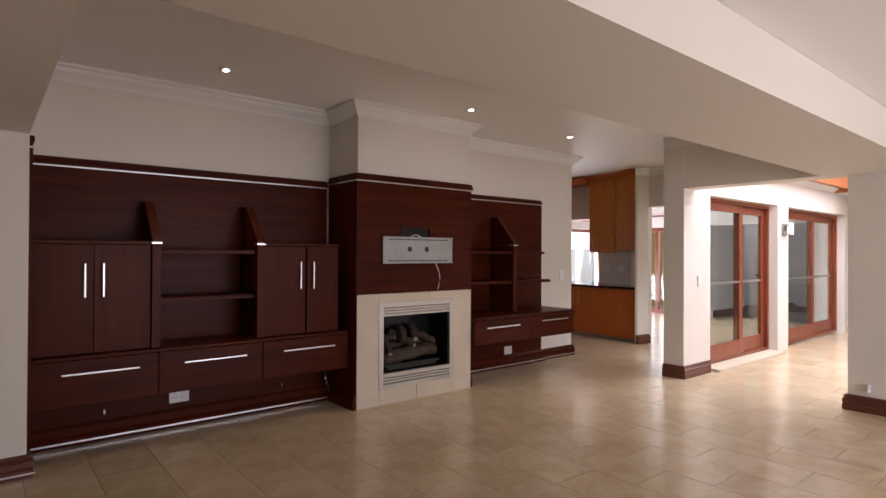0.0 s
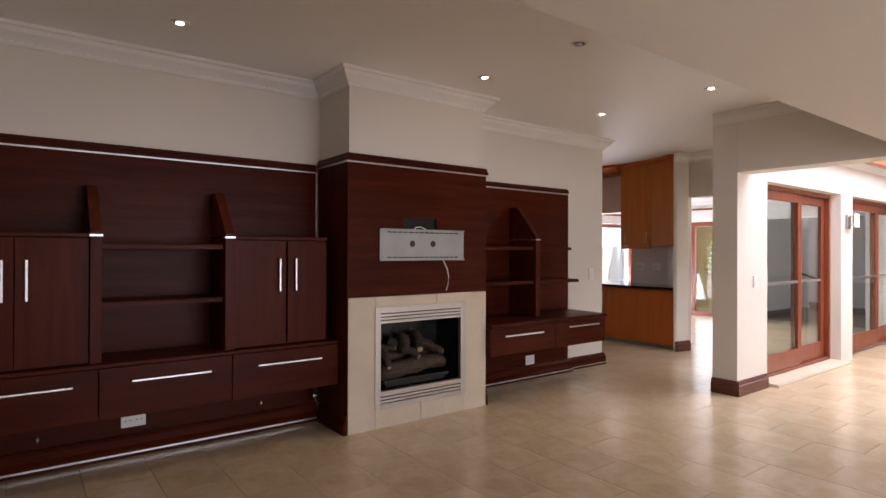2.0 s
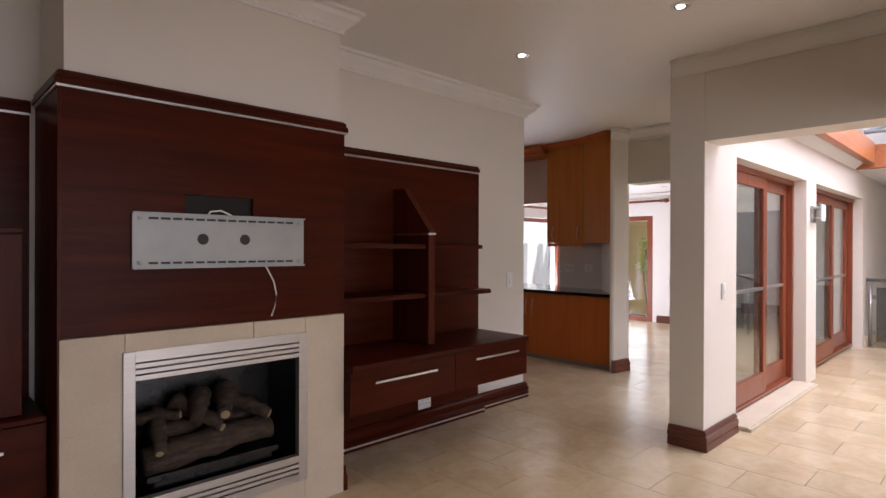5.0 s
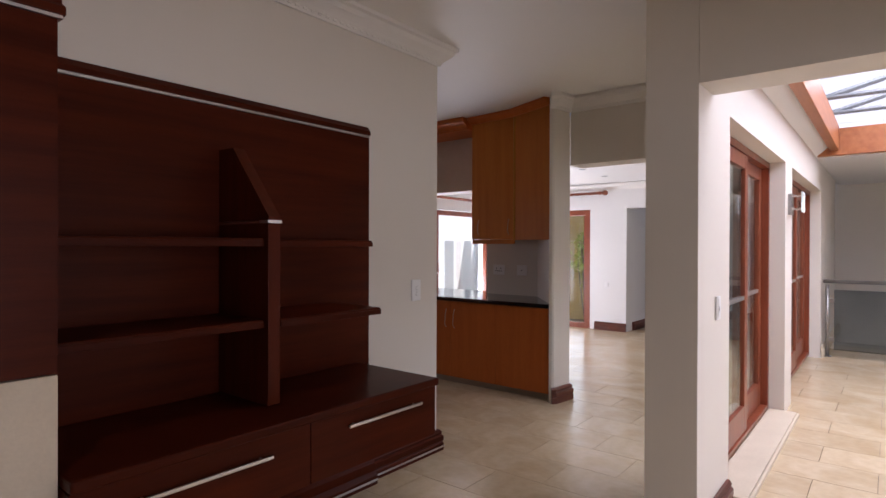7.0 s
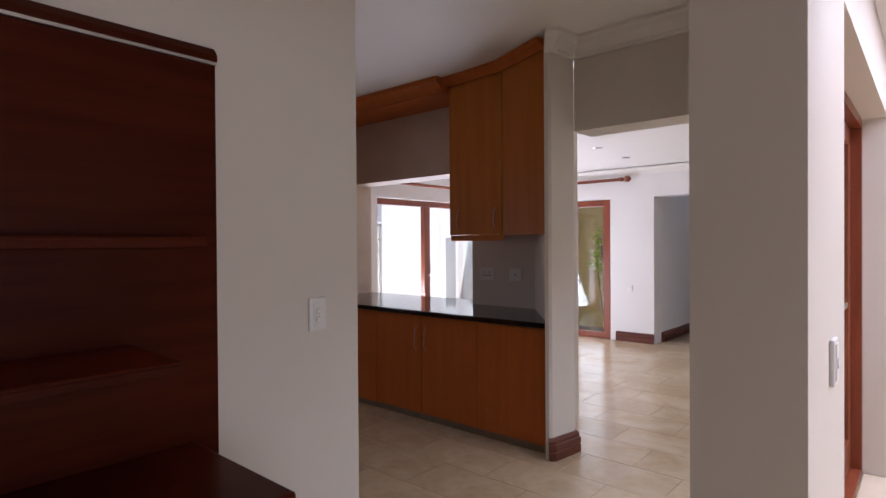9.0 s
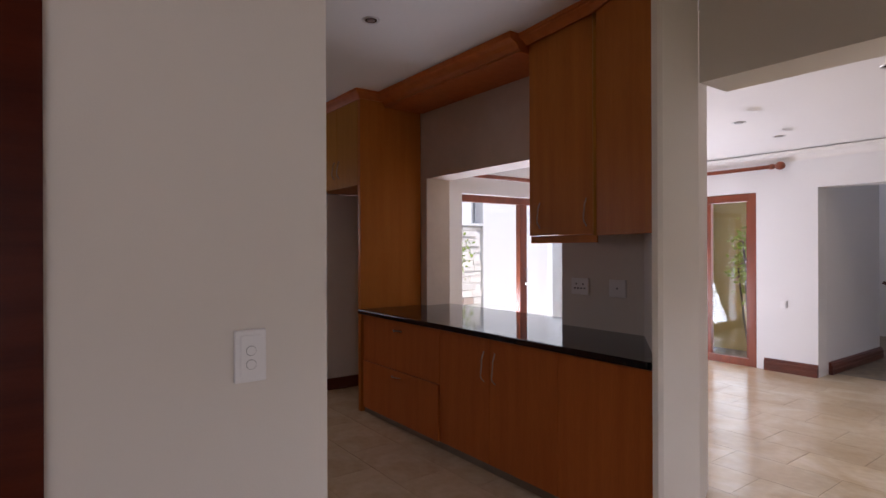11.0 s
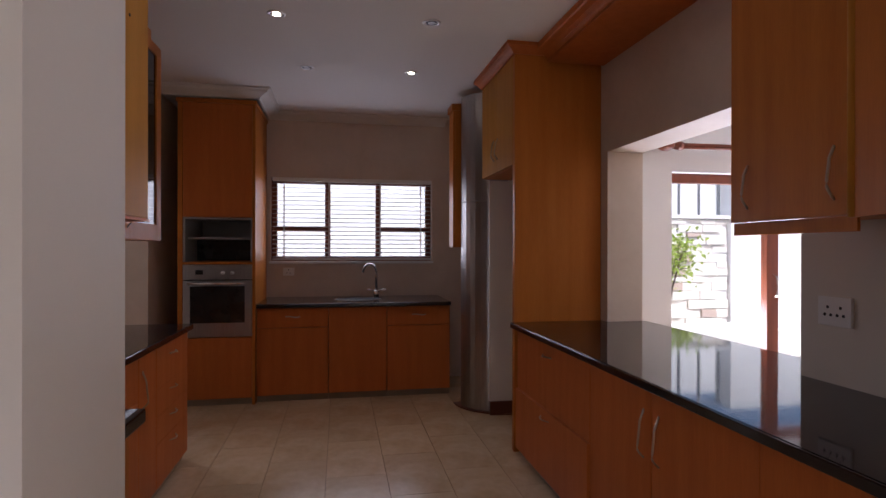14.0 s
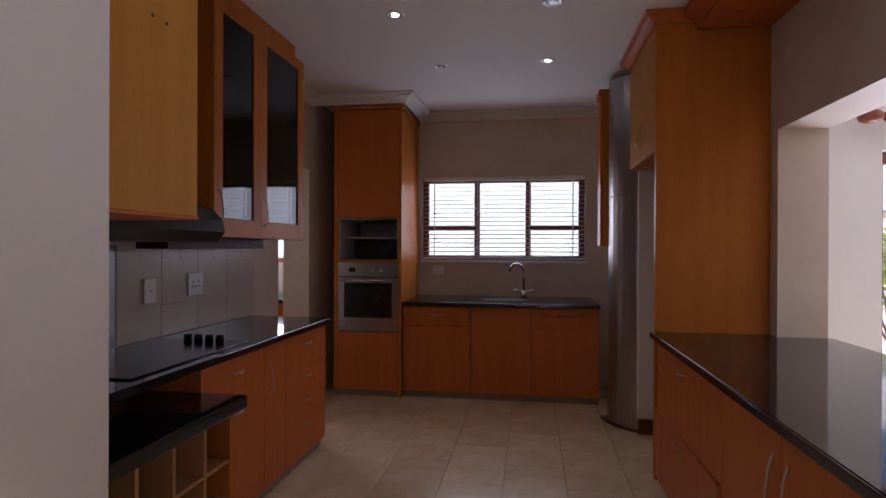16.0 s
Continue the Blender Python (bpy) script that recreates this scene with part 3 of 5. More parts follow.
def power_socket(x, y, z, label, wide=0.146, tall=0.10, holes=2):
    s = thing("wall_socket", (x, y, z), label, "socket")
    part("plate", B(x - wide / 2, x + wide / 2, y - 0.011, y, z - tall / 2, z + tall / 2, bevel=0.004), PLASTIC, s)
    for k in range(holes):
        cx = x + (k - (holes - 1) / 2) * wide * 0.46
        for dx, dz in ((0, 0.018), (-0.014, -0.012), (0.014, -0.012)):
            part("pin_hole", cyl(bmesh.new(), (cx + dx, y - 0.0115, z + dz), (cx + dx, y - 0.006, z + dz), 0.0045, 10), HOLE, s)
        part("rocker", B(cx - 0.007, cx + 0.007, y - 0.014, y - 0.010, z + 0.029, z + 0.042, bevel=0.002), PLASTIC, s)
    return s


power_socket(1.455, 5.262, 0.245, "white double power socket on the recessed back panel", 0.15, 0.115)
for x, z in ((0.93, 0.205), (2.32, 0.21)):
    v = thing("cable_clip", (x, 5.255, z), "small chrome cable clip under the drawers", "clip", "clips under the drawers")
    part("stem", cyl(bmesh.new(), (x, 5.24, z - 0.02), (x, 5.24, z + 0.02), 0.006, 8), CHROME, v)
    part("foot", cyl(bmesh.new(), (x, 5.262, z), (x, 5.236, z), 0.009, 8), CHROME, v)
gas = thing("gas_valve", (2.74, 5.15, 0.22), "small brass gas valve with a black lever", "valve")
part("pipe", tube(bmesh.new(), [(2.775, 5.17, 0.20), (2.735, 5.17, 0.20), (2.72, 5.17, 0.215), (2.72, 5.17, 0.30)], 0.009), CHROME, gas)
part("lever", B(2.705, 2.735, 5.15, 5.16, 0.235, 0.300, bevel=0.003), BLACK, gas)

# ---- chimney breast and fireplace ----
clad = thing("chimney_panelling", (3.48, 4.76, 1.03), "dark mahogany panelling round the chimney breast with an inlay strip", "wall panel")
cb = bmesh.new()
hx0, hx1, hz0, hz1 = 3.285, 3.615, 1.46, 1.648
for b in ((2.80, hx0, 4.735, 4.762, 1.028, 2.05), (hx1, 4.165, 4.735, 4.762, 1.028, 2.05), (hx0, hx1, 4.735, 4.762, 1.028, hz0), (hx0, hx1, 4.735, 4.762, hz1, 2.05)):
    box(cb, *b)
part("front_board", cb, MAHO, clad)
part("side_board", blocks((2.790, 2.812, 4.737, 5.2555, 0.14, 2.05)), MAHO_V, clad)
part("side_board", blocks((4.153, 4.168, 4.763, 5.2555, 0.0, 2.05)), MAHO_V, clad)
part("top_moulding", sweep(bmesh.new(), [(4.168, 5.255), (4.168, 4.735), (2.79, 4.735), (2.79, 5.255)], [(0, 2.062), (0.014, 2.062), (0.014, 2.085), (0.006, 2.095), (0.006, 2.11), (-0.006, 2.122), (-0.012, 2.122), (-0.012, 2.062)]), MAHO, clad)
part("metal_strip", sweep(bmesh.new(), [(4.168, 5.255), (4.168, 4.735), (2.79, 4.735), (2.79, 5.255)], [(-0.01, 2.051), (0.008, 2.051), (0.008, 2.061), (-0.01, 2.061)]), SILV, clad, "thin aluminium strip")
part("skirting", sweep(bmesh.new(), [(2.79, 4.735), (2.79, 5.20)], [(0, 0), (0.03, 0), (0.03, 0.08), (0.02, 0.10), (0.018, 0.14), (0, 0.14)]), MAHO, clad)
part("skirting", sweep(bmesh.new(), [(4.168, 5.20), (4.168, 4.74)], [(0, 0), (0.03, 0), (0.03, 0.08), (0.02, 0.10), (0.018, 0.14), (0, 0.14)]), MAHO, clad)
# thin near-black sheet in place of the shade inside the cable hole
part("recess_shade_sheet", blocks((hx0, hx1, 4.7625, 4.7645, hz0, hz1)), DARK, clad, "near-black sheet for the shade in the cable recess")

fp = thing("fireplace", (3.48, 4.76, 0), "cream sandstone fireplace surround with a steel gas fire", "fireplace")
fx0, fx1, fz0, fz1 = 3.025, 3.925, 0.145, 0.945
gx0, gx1, gz0, gz1 = 3.075, 3.872, 0.285, 0.815
for k, b in enumerate(((2.797, fx0 + 0.01, 0.0, 1.024), (fx1 - 0.01, 4.166, 0.0, 1.024), (fx0 + 0.01, 3.62, fz1 - 0.01, 1.024), (3.622, fx1 - 0.01, fz1 - 0.01, 1.024),
                       (fx0 + 0.01, 3.46, 0.0, fz0 + 0.01), (3.463, fx1 - 0.01, 0.0, fz0 + 0.01))):
    part("stone_slab", B(b[0], b[1] - 0.001, 4.733, 4.7635, b[2], b[3], bevel=0.0025), STONE, fp)
fr = bmesh.new()
for b in ((fx0, gx0, fz0, fz1), (gx1, fx1, fz0, fz1)):
    box(fr, b[0], b[1], 4.722, 4.762, b[2], b[3], 0.003)
rows = [(gz1, 0.836), (0.844, 0.862), (0.870, 0.888), (0.896, fz1), (fz0, 0.188), (0.196, 0.214), (0.222, 0.240), (0.248, gz0)]
for z0, z1 in rows:
    box(fr, gx0, gx1, 4.724, 4.762, z0, z1)
part("steel_frame", fr, FRAME, fp, "brushed steel frame with louvre slots")
for b in ((3.052, 3.898, 5.09, 5.118, 0.172, 0.928), (3.052, 3.07, 4.766, 5.09, 0.172, 0.928), (3.88, 3.898, 4.766, 5.09, 0.172, 0.928), (3.07, 3.88, 4.766, 5.09, 0.172, 0.20), (3.07, 3.88, 4.766, 5.09, 0.90, 0.928)):
    part("firebox_panel", blocks(b), BLACK, fp)
# black plates added behind the louvres to give the slots their shade
part("slot_shade_plate", blocks((3.075, 3.872, 4.7665, 4.769, 0.83, 0.90)), HOLE, fp)
part("slot_shade_plate", blocks((3.075, 3.872, 4.7665, 4.769, 0.185, 0.25)), HOLE, fp)
part("burner_tray", B(3.17, 3.76, 4.80, 5.02, 0.285, 0.335, bevel=0.01), BLACK, fp)
part("grate_bar", B(3.14, 3.79, 4.79, 4.81, 0.32, 0.35, bevel=0.004), BLACK, fp)
logs = thing("gas_log_set", (3.47, 4.9, 0.336), "brown ceramic gas logs heaped on a black tray", "fire logs")


def log(p, q, r0, r1, seed):
    """A knotty tapered log with a pale sawn end."""
    rnd = random.Random(seed)
    p, q = (Vector((3.47 + (v[0] - 3.47) * 0.94, v[1], 0.335 + (v[2] - 0.335) * 0.84)) for v in (p, q))
    m = (q - p).to_track_quat("Z", "Y").to_matrix()
    bm, rings, n = bmesh.new(), [], 11
    for i in range(n):
        f = i / (n - 1)
        c = p.lerp(q, f) + Vector((rnd.uniform(-.006, .006), rnd.uniform(-.006, .006), rnd.uniform(-.006, .006) + 0.012 * math.sin(f * 3.1)))
        r = (r0 + (r1 - r0) * f) * rnd.uniform(0.90, 1.12)
        rings.append([bm.verts.new(c + m @ Vector((r * rnd.uniform(0.86, 1.12) * math.cos(a), r * rnd.uniform(0.86, 1.12) * math.sin(a), 0))) for a in (2 * math.pi * k / 14 for k in range(14))])
    for a, b in zip(rings, rings[1:]):
        for k in range(14):
            bm.faces.new((a[k], a[(k + 1) % 14], b[(k + 1) % 14], b[k]))
    bm.faces.new(rings[0][::-1])
    bm.faces.new(rings[-1])
    ob = part("log", bm, LOG, logs, smooth=True)
    d = (q - p).normalized()
    part("sawn_end", cyl(bmesh.new(), q - d * 0.002, q + d * 0.006, r1 * 0.72, 12), LOGEND, ob, "pale sawn log end")


log((3.13, 4.87, 0.405), (3.79, 4.87, 0.455), 0.072, 0.066, 1)
log((3.20, 5.00, 0.50), (3.74, 5.0, 0.52), 0.055, 0.05, 3)
log((3.46, 5.03, 0.69), (3.37, 4.84, 0.60), 0.062, 0.030, 4)
log((3.33, 5.03, 0.66), (3.50, 4.82, 0.53), 0.055, 0.026, 5)
log((3.60, 5.03, 0.70), (3.52, 4.83, 0.60), 0.055, 0.032, 6)
log((3.58, 5.03, 0.66), (3.77, 4.83, 0.55), 0.050, 0.030, 7)
log((3.24, 5.02, 0.62), (3.18, 4.80, 0.47), 0.046, 0.024, 8)
log((3.10, 5.03, 0.60), (3.32, 4.92, 0.62), 0.030, 0.022, 9)

tv = thing("tv_wall_mount", (3.47, 4.72, 1.43), "grey slotted steel television wall plate", "wall bracket")
tx0, tx1, tz0, tz1 = 3.058, 3.892, 1.305, 1.557
pl = bmesh.new()
box(pl, tx0, tx1, 4.716, 4.722, tz0, tz1)
part("plate", pl, GALV, tv)
for z0, z1 in ((tz0, tz0 + 0.007), (tz1 - 0.007, tz1)):
    part("lip", blocks((tx0, tx1, 4.700, 4.7158, z0, z1)), GALV, tv)
for x in (3.36, 3.565):
    part("cable_hole", cyl(bmesh.new(), (x, 4.7145, 1.44), (x, 4.7185, 1.44), 0.026, 20), HOLE, tv)
for z in (tz0 + 0.026, tz1 - 0.026):
    for k in range(14):
        x = tx0 + 0.085 + k * (tx1 - tx0 - 0.17) / 13
        part("slot", B(x - 0.020, x + 0.020, 4.7140, 4.7185, z - 0.005, z + 0.005), HOLE, tv)
    for x in (tx0 + 0.03, tx1 - 0.03):
        part("bolt", cyl(bmesh.new(), (x, 4.709, z), (x, 4.717, z), 0.010, 6), GREYPL, tv)
for x in (3.10, 3.82):
    part("spacer", blocks((x, x + 0.03, 4.7222, 4.7345, 1.34, 1.52)), GALV, tv)
cb = thing("tv_cable", (3.60, 4.72, 1.3), "loose white aerial cable hanging from the bracket", "cable")
part("cord", tube(bmesh.new(), [(3.38, 4.7285, 1.545), (3.40, 4.7285, 1.572), (3.45, 4.7285, 1.579), (3.50, 4.7285, 1.558), (3.56, 4.7285, 1.49), (3.63, 4.7285, 1.40), (3.68, 4.7285, 1.31), (3.726, 4.7285, 1.228), (3.741, 4.7285, 1.162), (3.734, 4.729, 1.103), (3.715, 4.729, 1.048)], 0.0045, 8), CABLE, cb, smooth=True)

# ---- right-hand part of the wall unit ----
rp = thing("back_panel", (5.0, 5.28, 0), "dark mahogany back panel with an aluminium inlay strip", "wall panel")
part("board", blocks((4.17, 5.90, 5.262, 5.287, 0.14, 2.035)), MAHO, rp)
part("top_moulding", sweep(bmesh.new(), [(5.905, 5.287), (4.17, 5.287)], [(0, 2.05), (0.032, 2.05), (0.032, 2.072), (0.024, 2.082), (0.010, 2.10), (0, 2.104)]), MAHO, rp)
part("metal_strip", blocks((4.17, 5.902, 5.256, 5.287, 2.037, 2.048)), SILV, rp, "thin aluminium strip")
part("skirting", sweep(bmesh.new(), [(5.925, 5.26), (4.20, 5.26)], [(0, 0), (0.05, 0), (0.05, 0.05), (0.03, 0.075), (0.03, 0.12), (0.018, 0.14), (0, 0.14)]), MAHO, rp)
part("floor_strip", blocks((4.20, 5.925, 5.2055, 5.2095, 0.022, 0.034)), SILV, rp, "thin aluminium strip")

rd = thing("shelf_divider", (4.985, 5.08, 0.73), "dark mahogany upright with an aluminium cap and sloping fin", "shelf divider", "uprights of the wall unit")
part("board", B(4.955, 5.015, 4.872, 5.259, 0.732, 1.493, bevel=0.003), MAHO_V, rd)
part("cap", blocks((4.951, 5.019, 4.868, 4.93, 1.494, 1.506)), SILV, rd, "aluminium cap line")
bm = bmesh.new()
sec = [(4.872, 1.507), (4.872, 1.522), (5.145, 1.835), (5.259, 1.835), (5.259, 1.507)]
a = [bm.verts.new((4.957, y, z)) for y, z in sec]
b = [bm.verts.new((5.013, y, z)) for y, z in sec]
bm.faces.new(a)
bm.faces.new(b[::-1])
for i in range(5):
    bm.faces.new((a[i], b[i], b[(i + 1) % 5], a[(i + 1) % 5]))
part("fin", bm, MAHO_V, rd)
shelf(4.172, 4.953, 4.90, 1.430, "dark mahogany open shelf beside the chimney breast")
shelf(4.172, 4.953, 4.90, 1.090, "dark mahogany open shelf beside the chimney breast")
shelf(5.017, 5.80, 5.13, 1.430, "shallow dark mahogany shelf on the back panel")
sh = shelf(5.017, 5.61, 4.872, 1.090, "dark mahogany cantilever shelf with a free end")

ld = thing("drawer_cabinet", (5.0, 4.95, 0.36), "low floating dark mahogany drawer cabinet with bar handles", "drawer unit")
part("top", B(4.172, 5.815, 4.655, 5.259, 0.690, 0.728, bevel=0.008), MAHO, ld)
part("body", blocks((4.172, 5.805, 4.70, 5.259, 0.442, 0.46), (5.785, 5.805, 4.70, 5.259, 0.46, 0.688), (4.172, 4.19, 4.70, 5.259, 0.46, 0.688), (4.19, 5.785, 5.24, 5.259, 0.46, 0.688)), MAHO, ld)
for x0, x1, h0, h1 in ((4.172, 5.02, 4.33, 4.83), (5.024, 5.808, 5.205, 5.675)):
    d = part("drawer_front", B(x0, x1, 4.676, 4.698, 0.438, 0.686, bevel=0.002), MAHO, ld)
    handle_bar(d, h0, h1, 4.676, 0.612 if h0 < 5 else 0.63)
power_socket(5.27, 5.262, 0.20, "white power socket on the panel under the drawers", 0.13, 0.10)


def light_switch(x, y, z, face, label, w=0.085, h=0.125, rockers=2):
    """A plate with round rockers, facing -y, or -x where face is 'x'."""
    s = thing("light_switch", (x, y, z), label, "light switch")
    if face == "y":
        part("plate", B(x - w / 2, x + w / 2, y - 0.012, y, z - h / 2, z + h / 2, bevel=0.004), PLASTIC, s)
        part("inner_plate", B(x - w * 0.32, x + w * 0.32, y - 0.015, y - 0.011, z - h * 0.40, z + h * 0.40, bevel=0.002), PLASTIC, s)
        for k in range(rockers):
            zz = z + (k - (rockers - 1) / 2) * 0.036 - 0.004
            part("rocker_ring", cyl(bmesh.new(), (x, y - 0.0158, zz), (x, y - 0.0145, zz), 0.0135, 20), GREYPL, s)
            part("rocker", cyl(bmesh.new(), (x, y - 0.018, zz), (x, y - 0.0157, zz), 0.0118, 20), PLASTIC, s)
    else:
        part("plate", B(x - 0.012, x, y - w / 2, y + w / 2, z - h / 2, z + h / 2, bevel=0.004), PLASTIC, s)
        part("rocker", B(x - 0.017, x - 0.011, y - 0.014, y + 0.014, z - 0.02, z + 0.02, bevel=0.002), PLASTIC, s)
    return s


light_switch(6.344, 5.29, 1.112, "y", "white two-gang light switch on the cream wall", 0.084, 0.138)
light_switch(6.69, 3.55, 1.09, "y", "white light switch on the white column wall", 0.075, 0.12, 1)
power_socket(6.322, 1.84, 0.22, "white socket plate on the pier above the skirting", 0.10, 0.07, 0)


def downlight(x, y, z, lit, group):
    d = thing("ceiling_downlight", (x, y, z), "lit recessed downlight with a steel ring" if lit else "unlit recessed downlight with a steel ring", "downlight", group)
    bm = bmesh.new()
    prof = [(0.036, 0.0), (0.040, -0.004), (0.050, -0.006), (0.056, -0.001), (0.056, 0.0)]
    n = 28
    ring = [[bm.verts.new((x + r * math.cos(2 * math.pi * k / n), y + r * math.sin(2 * math.pi * k / n), z + dz - 0.001)) for r, dz in prof] for k in range(n)]
    for k in range(n):
        for i in range(4):
            bm.faces.new((ring[k][i], ring[(k + 1) % n][i], ring[(k + 1) % n][i + 1], ring[k][i + 1]))
    part("ring", bm, SILV, d, smooth=True)
    part("reflector", cyl(bmesh.new(), (x, y, z - 0.0035), (x, y, z - 0.001), 0.036, 24), UNLIT, d)
    part("bulb", cyl(bmesh.new(), (x, y, z - 0.006), (x, y, z - 0.0036), 0.023, 20), LIT if lit else STEEL, d)
    if lit:
        ob = lamp("downlight_beam", "SPOT", 9, look((x, y, z - 0.02), (x, y, 0)), (1.0, 0.80, 0.55))
        ob.data.spot_size, ob.data.spot_blend, ob.data.shadow_soft_size = radians(75), 0.8, 0.03
    return d


for x, y, lit in ((1.60, 4.62, True), (3.755, 4.29, True), (5.45, 4.46, True), (5.45, 3.35, True), (3.77, 3.37, False)):
    downlight(x, y, H, lit, "living room downlights")
for x, y, lit in ((6.61, 7.87, True), (7.53, 7.83, False), (6.73, 8.84, False), (7.53, 8.82, True), (7.50, 6.72, False)):
    downlight(x, y, H, lit, "kitchen downlights")
for x, y in ((9.90, 4.87), (10.68, 4.87), (10.68, 6.12), (11.57, 6.18)):
    downlight(x, y, 2.45, False, "dining room downlights")

# ---- sliding doors between gallery and dining room ----


def sliding_door(name, x0, x1, yc, z0, z1, split, label, facing=1, handle_z=1.05):
    """A hardwood frame along x with a sliding and a fixed leaf."""
    d = thing(name, ((x0 + x1) / 2, yc, z0), label, "door", "hardwood sliding doors")
    part("frame", blocks((x0, x0 + 0.05, yc - 0.05, yc + 0.05, z0, z1), (x1 - 0.05, x1, yc - 0.05, yc + 0.05, z0, z1), (x0 + 0.05, x1 - 0.05, yc - 0.05, yc + 0.05, z1 - 0.05, z1), (x0 + 0.05, x1 - 0.05, yc - 0.05, yc + 0.05, z0, z0 + 0.03)), REDW, d)
    for a, b, y in ((x0 + 0.052, split + 0.05, yc - 0.022), (split - 0.05, x1 - 0.052, yc + 0.022)):
        bm = bmesh.new()
        za, zb, w = z0 + 0.032, z1 - 0.052, 0.095
        for q in ((a, a + w, za, zb), (b - w, b, za, zb), (a + w, b - w, za, za + 0.19), (a + w, b - w, zb - 0.10, zb)):
            box(bm, q[0], q[1], y - 0.019, y + 0.019, q[2], q[3], 0.004)
        leaf = part("leaf", bm, REDW, d)
        p = part("pane", blocks((a + w - 0.005, b - w + 0.005, y - 0.004, y + 0.004, za + 0.185, zb - 0.095)), GLASS, leaf)
        p.visible_shadow = False
        # thin pale bar on each side of the pane
        for yy in (y - 0.012, y + 0.012):
            part("pane_bar", B(a + w, b - w, yy - 0.004, yy + 0.004, 1.02, 1.05, bevel=0.002), SILV, leaf, "thin pale bar across the pane")
    part("pull_handle", tube(bmesh.new(), [(x0 + 0.10, yc - 0.042, handle_z - 0.13), (x0 + 0.10, yc - 0.075, handle_z - 0.11), (x0 + 0.10, yc - 0.075, handle_z + 0.11), (x0 + 0.10, yc - 0.042, handle_z + 0.13)], 0.008), CHROME, d)
    return d


sliding_door("sliding_door", 6.98, 9.045, 3.715, 0.035, 2.113, 8.13, "red hardwood glazed sliding door in the white gallery wall")
sliding_door("sliding_door", 9.455, 12.095, 3.715, 0.035, 2.113, 10.9, "red hardwood glazed sliding door in the white gallery wall")
sill = thing("door_threshold", (8.0, 3.5, 0), "cream stone threshold step along the sliding doors", "threshold")
part("slab", B(6.99, 9.04, 3.46, 3.66, 0.0, 0.033, bevel=0.004), STONE, sill)
part("nosing", B(6.99, 9.04, 3.44, 3.458, 0.0, 0.028, bevel=0.004), STONE, sill)

sc = thing("wall_sconce", (9.25, 3.5, 1.77), "white glass plate wall lamp with steel pins", "wall lamp")
part("back_plate", B(9.19, 9.31, 3.520, 3.549, 1.68, 1.86, bevel=0.004), STEEL, sc)
part("glass_shade", prism(bmesh.new(), [(9.165, 3.440), (9.335, 3.440), (9.335, 3.450), (9.165, 3.450)], 1.70, 1.87), FROST, sc)
for x, z in ((9.19, 1.73), (9.31, 1.73), (9.19, 1.84), (9.31, 1.84)):
    part("pin", cyl(bmesh.new(), (x, 3.434, z), (x, 3.525, z), 0.006, 10), CHROME, sc)

# gallery: void rail, timber skylight
rail = thing("glass_balustrade", (12.3, 2.0, 0), "steel and glass balustrade along the gallery edge", "balustrade")
for y in (3.49, 2.29, 1.09):
    p = part("post", cyl(bmesh.new(), (12.3, y, 0.0), (12.3, y, 0.93), 0.021, 16), STEEL, rail, smooth=True)
    part("base_flange", cyl(bmesh.new(), (12.3, y, 0.0), (12.3, y, 0.012), 0.045, 20), STEEL, p)
    for z in (0.22, 0.72):
        part("clamp", B(12.28, 12.32, y - 0.075, y - 0.018, z - 0.028, z + 0.028, bevel=0.004), STEEL, p)
part("handrail", cyl(bmesh.new(), (12.3, 3.535, 0.965), (12.3, 0.25, 0.965), 0.024, 18), STEEL, rail, smooth=True)
for y0, y1 in ((2.36, 3.42), (1.16, 2.22)):
    part("glass_panel", blocks((12.295, 12.305, y0, y1, 0.09, 0.86)), BALGL, rail)
structure("floor_gallery", blocks((12.842, 13.45, 0.2, 3.548, -0.15, -0.002), (13.45, 15.2, 0.2, 3.548, -1.3, -1.2), (6.6, 12.84, 0.0, 0.2, -0.15, -0.002)), STONE, "pale stone gallery floor edge")
sl = bmesh.new()
v = [sl.verts.new(p) for p in ((6.602, 3.548, 2.47), (11.5, 3.548, 2.47), (11.5, 3.42, 2.58), (6.602, 3.42, 2.58), (6.602, 3.548, 2.60), (11.5, 3.548, 2.60), (11.5, 3.42, 2.70), (6.602, 3.42, 2.70))]
for q in ((0, 1, 2, 3), (7, 6, 5, 4), (0, 4, 5, 1), (1, 5, 6, 2), (2, 6, 7, 3), (3, 7, 4, 0)):
    sl.faces.new([v[i] for i in q])
structure("ceiling_gallery", sl, WHITE, "sloping white plaster soffit under the roof light")
structure("ceiling_gallery_east", blocks((11.592, 15.4, 0.2, 3.55, 2.46, 2.58), (6.602, 11.592, 0.2, 0.75, 2.6, 2.72)), WHITE, "white plaster soffit round the roof light")
rf = thing("roof_light", (9.7, 2.0, 2.7), "orange timber framed roof light under steel trusses", "roof light")
part("long_timber", B(6.602, 11.48, 3.33, 3.418, 2.52, 2.80, bevel=0.006), TIMB, rf)
part("long_timber", B(6.602, 11.48, 0.75, 0.83, 2.60, 2.86, bevel=0.006), TIMB, rf)
part("cross_timber", B(11.50, 11.59, 0.75, 3.545, 2.47, 2.78, bevel=0.006), TIMB, rf)
part("cross_timber", B(6.602, 6.69, 0.83, 3.325, 2.60, 2.86, bevel=0.006), TIMB, rf)
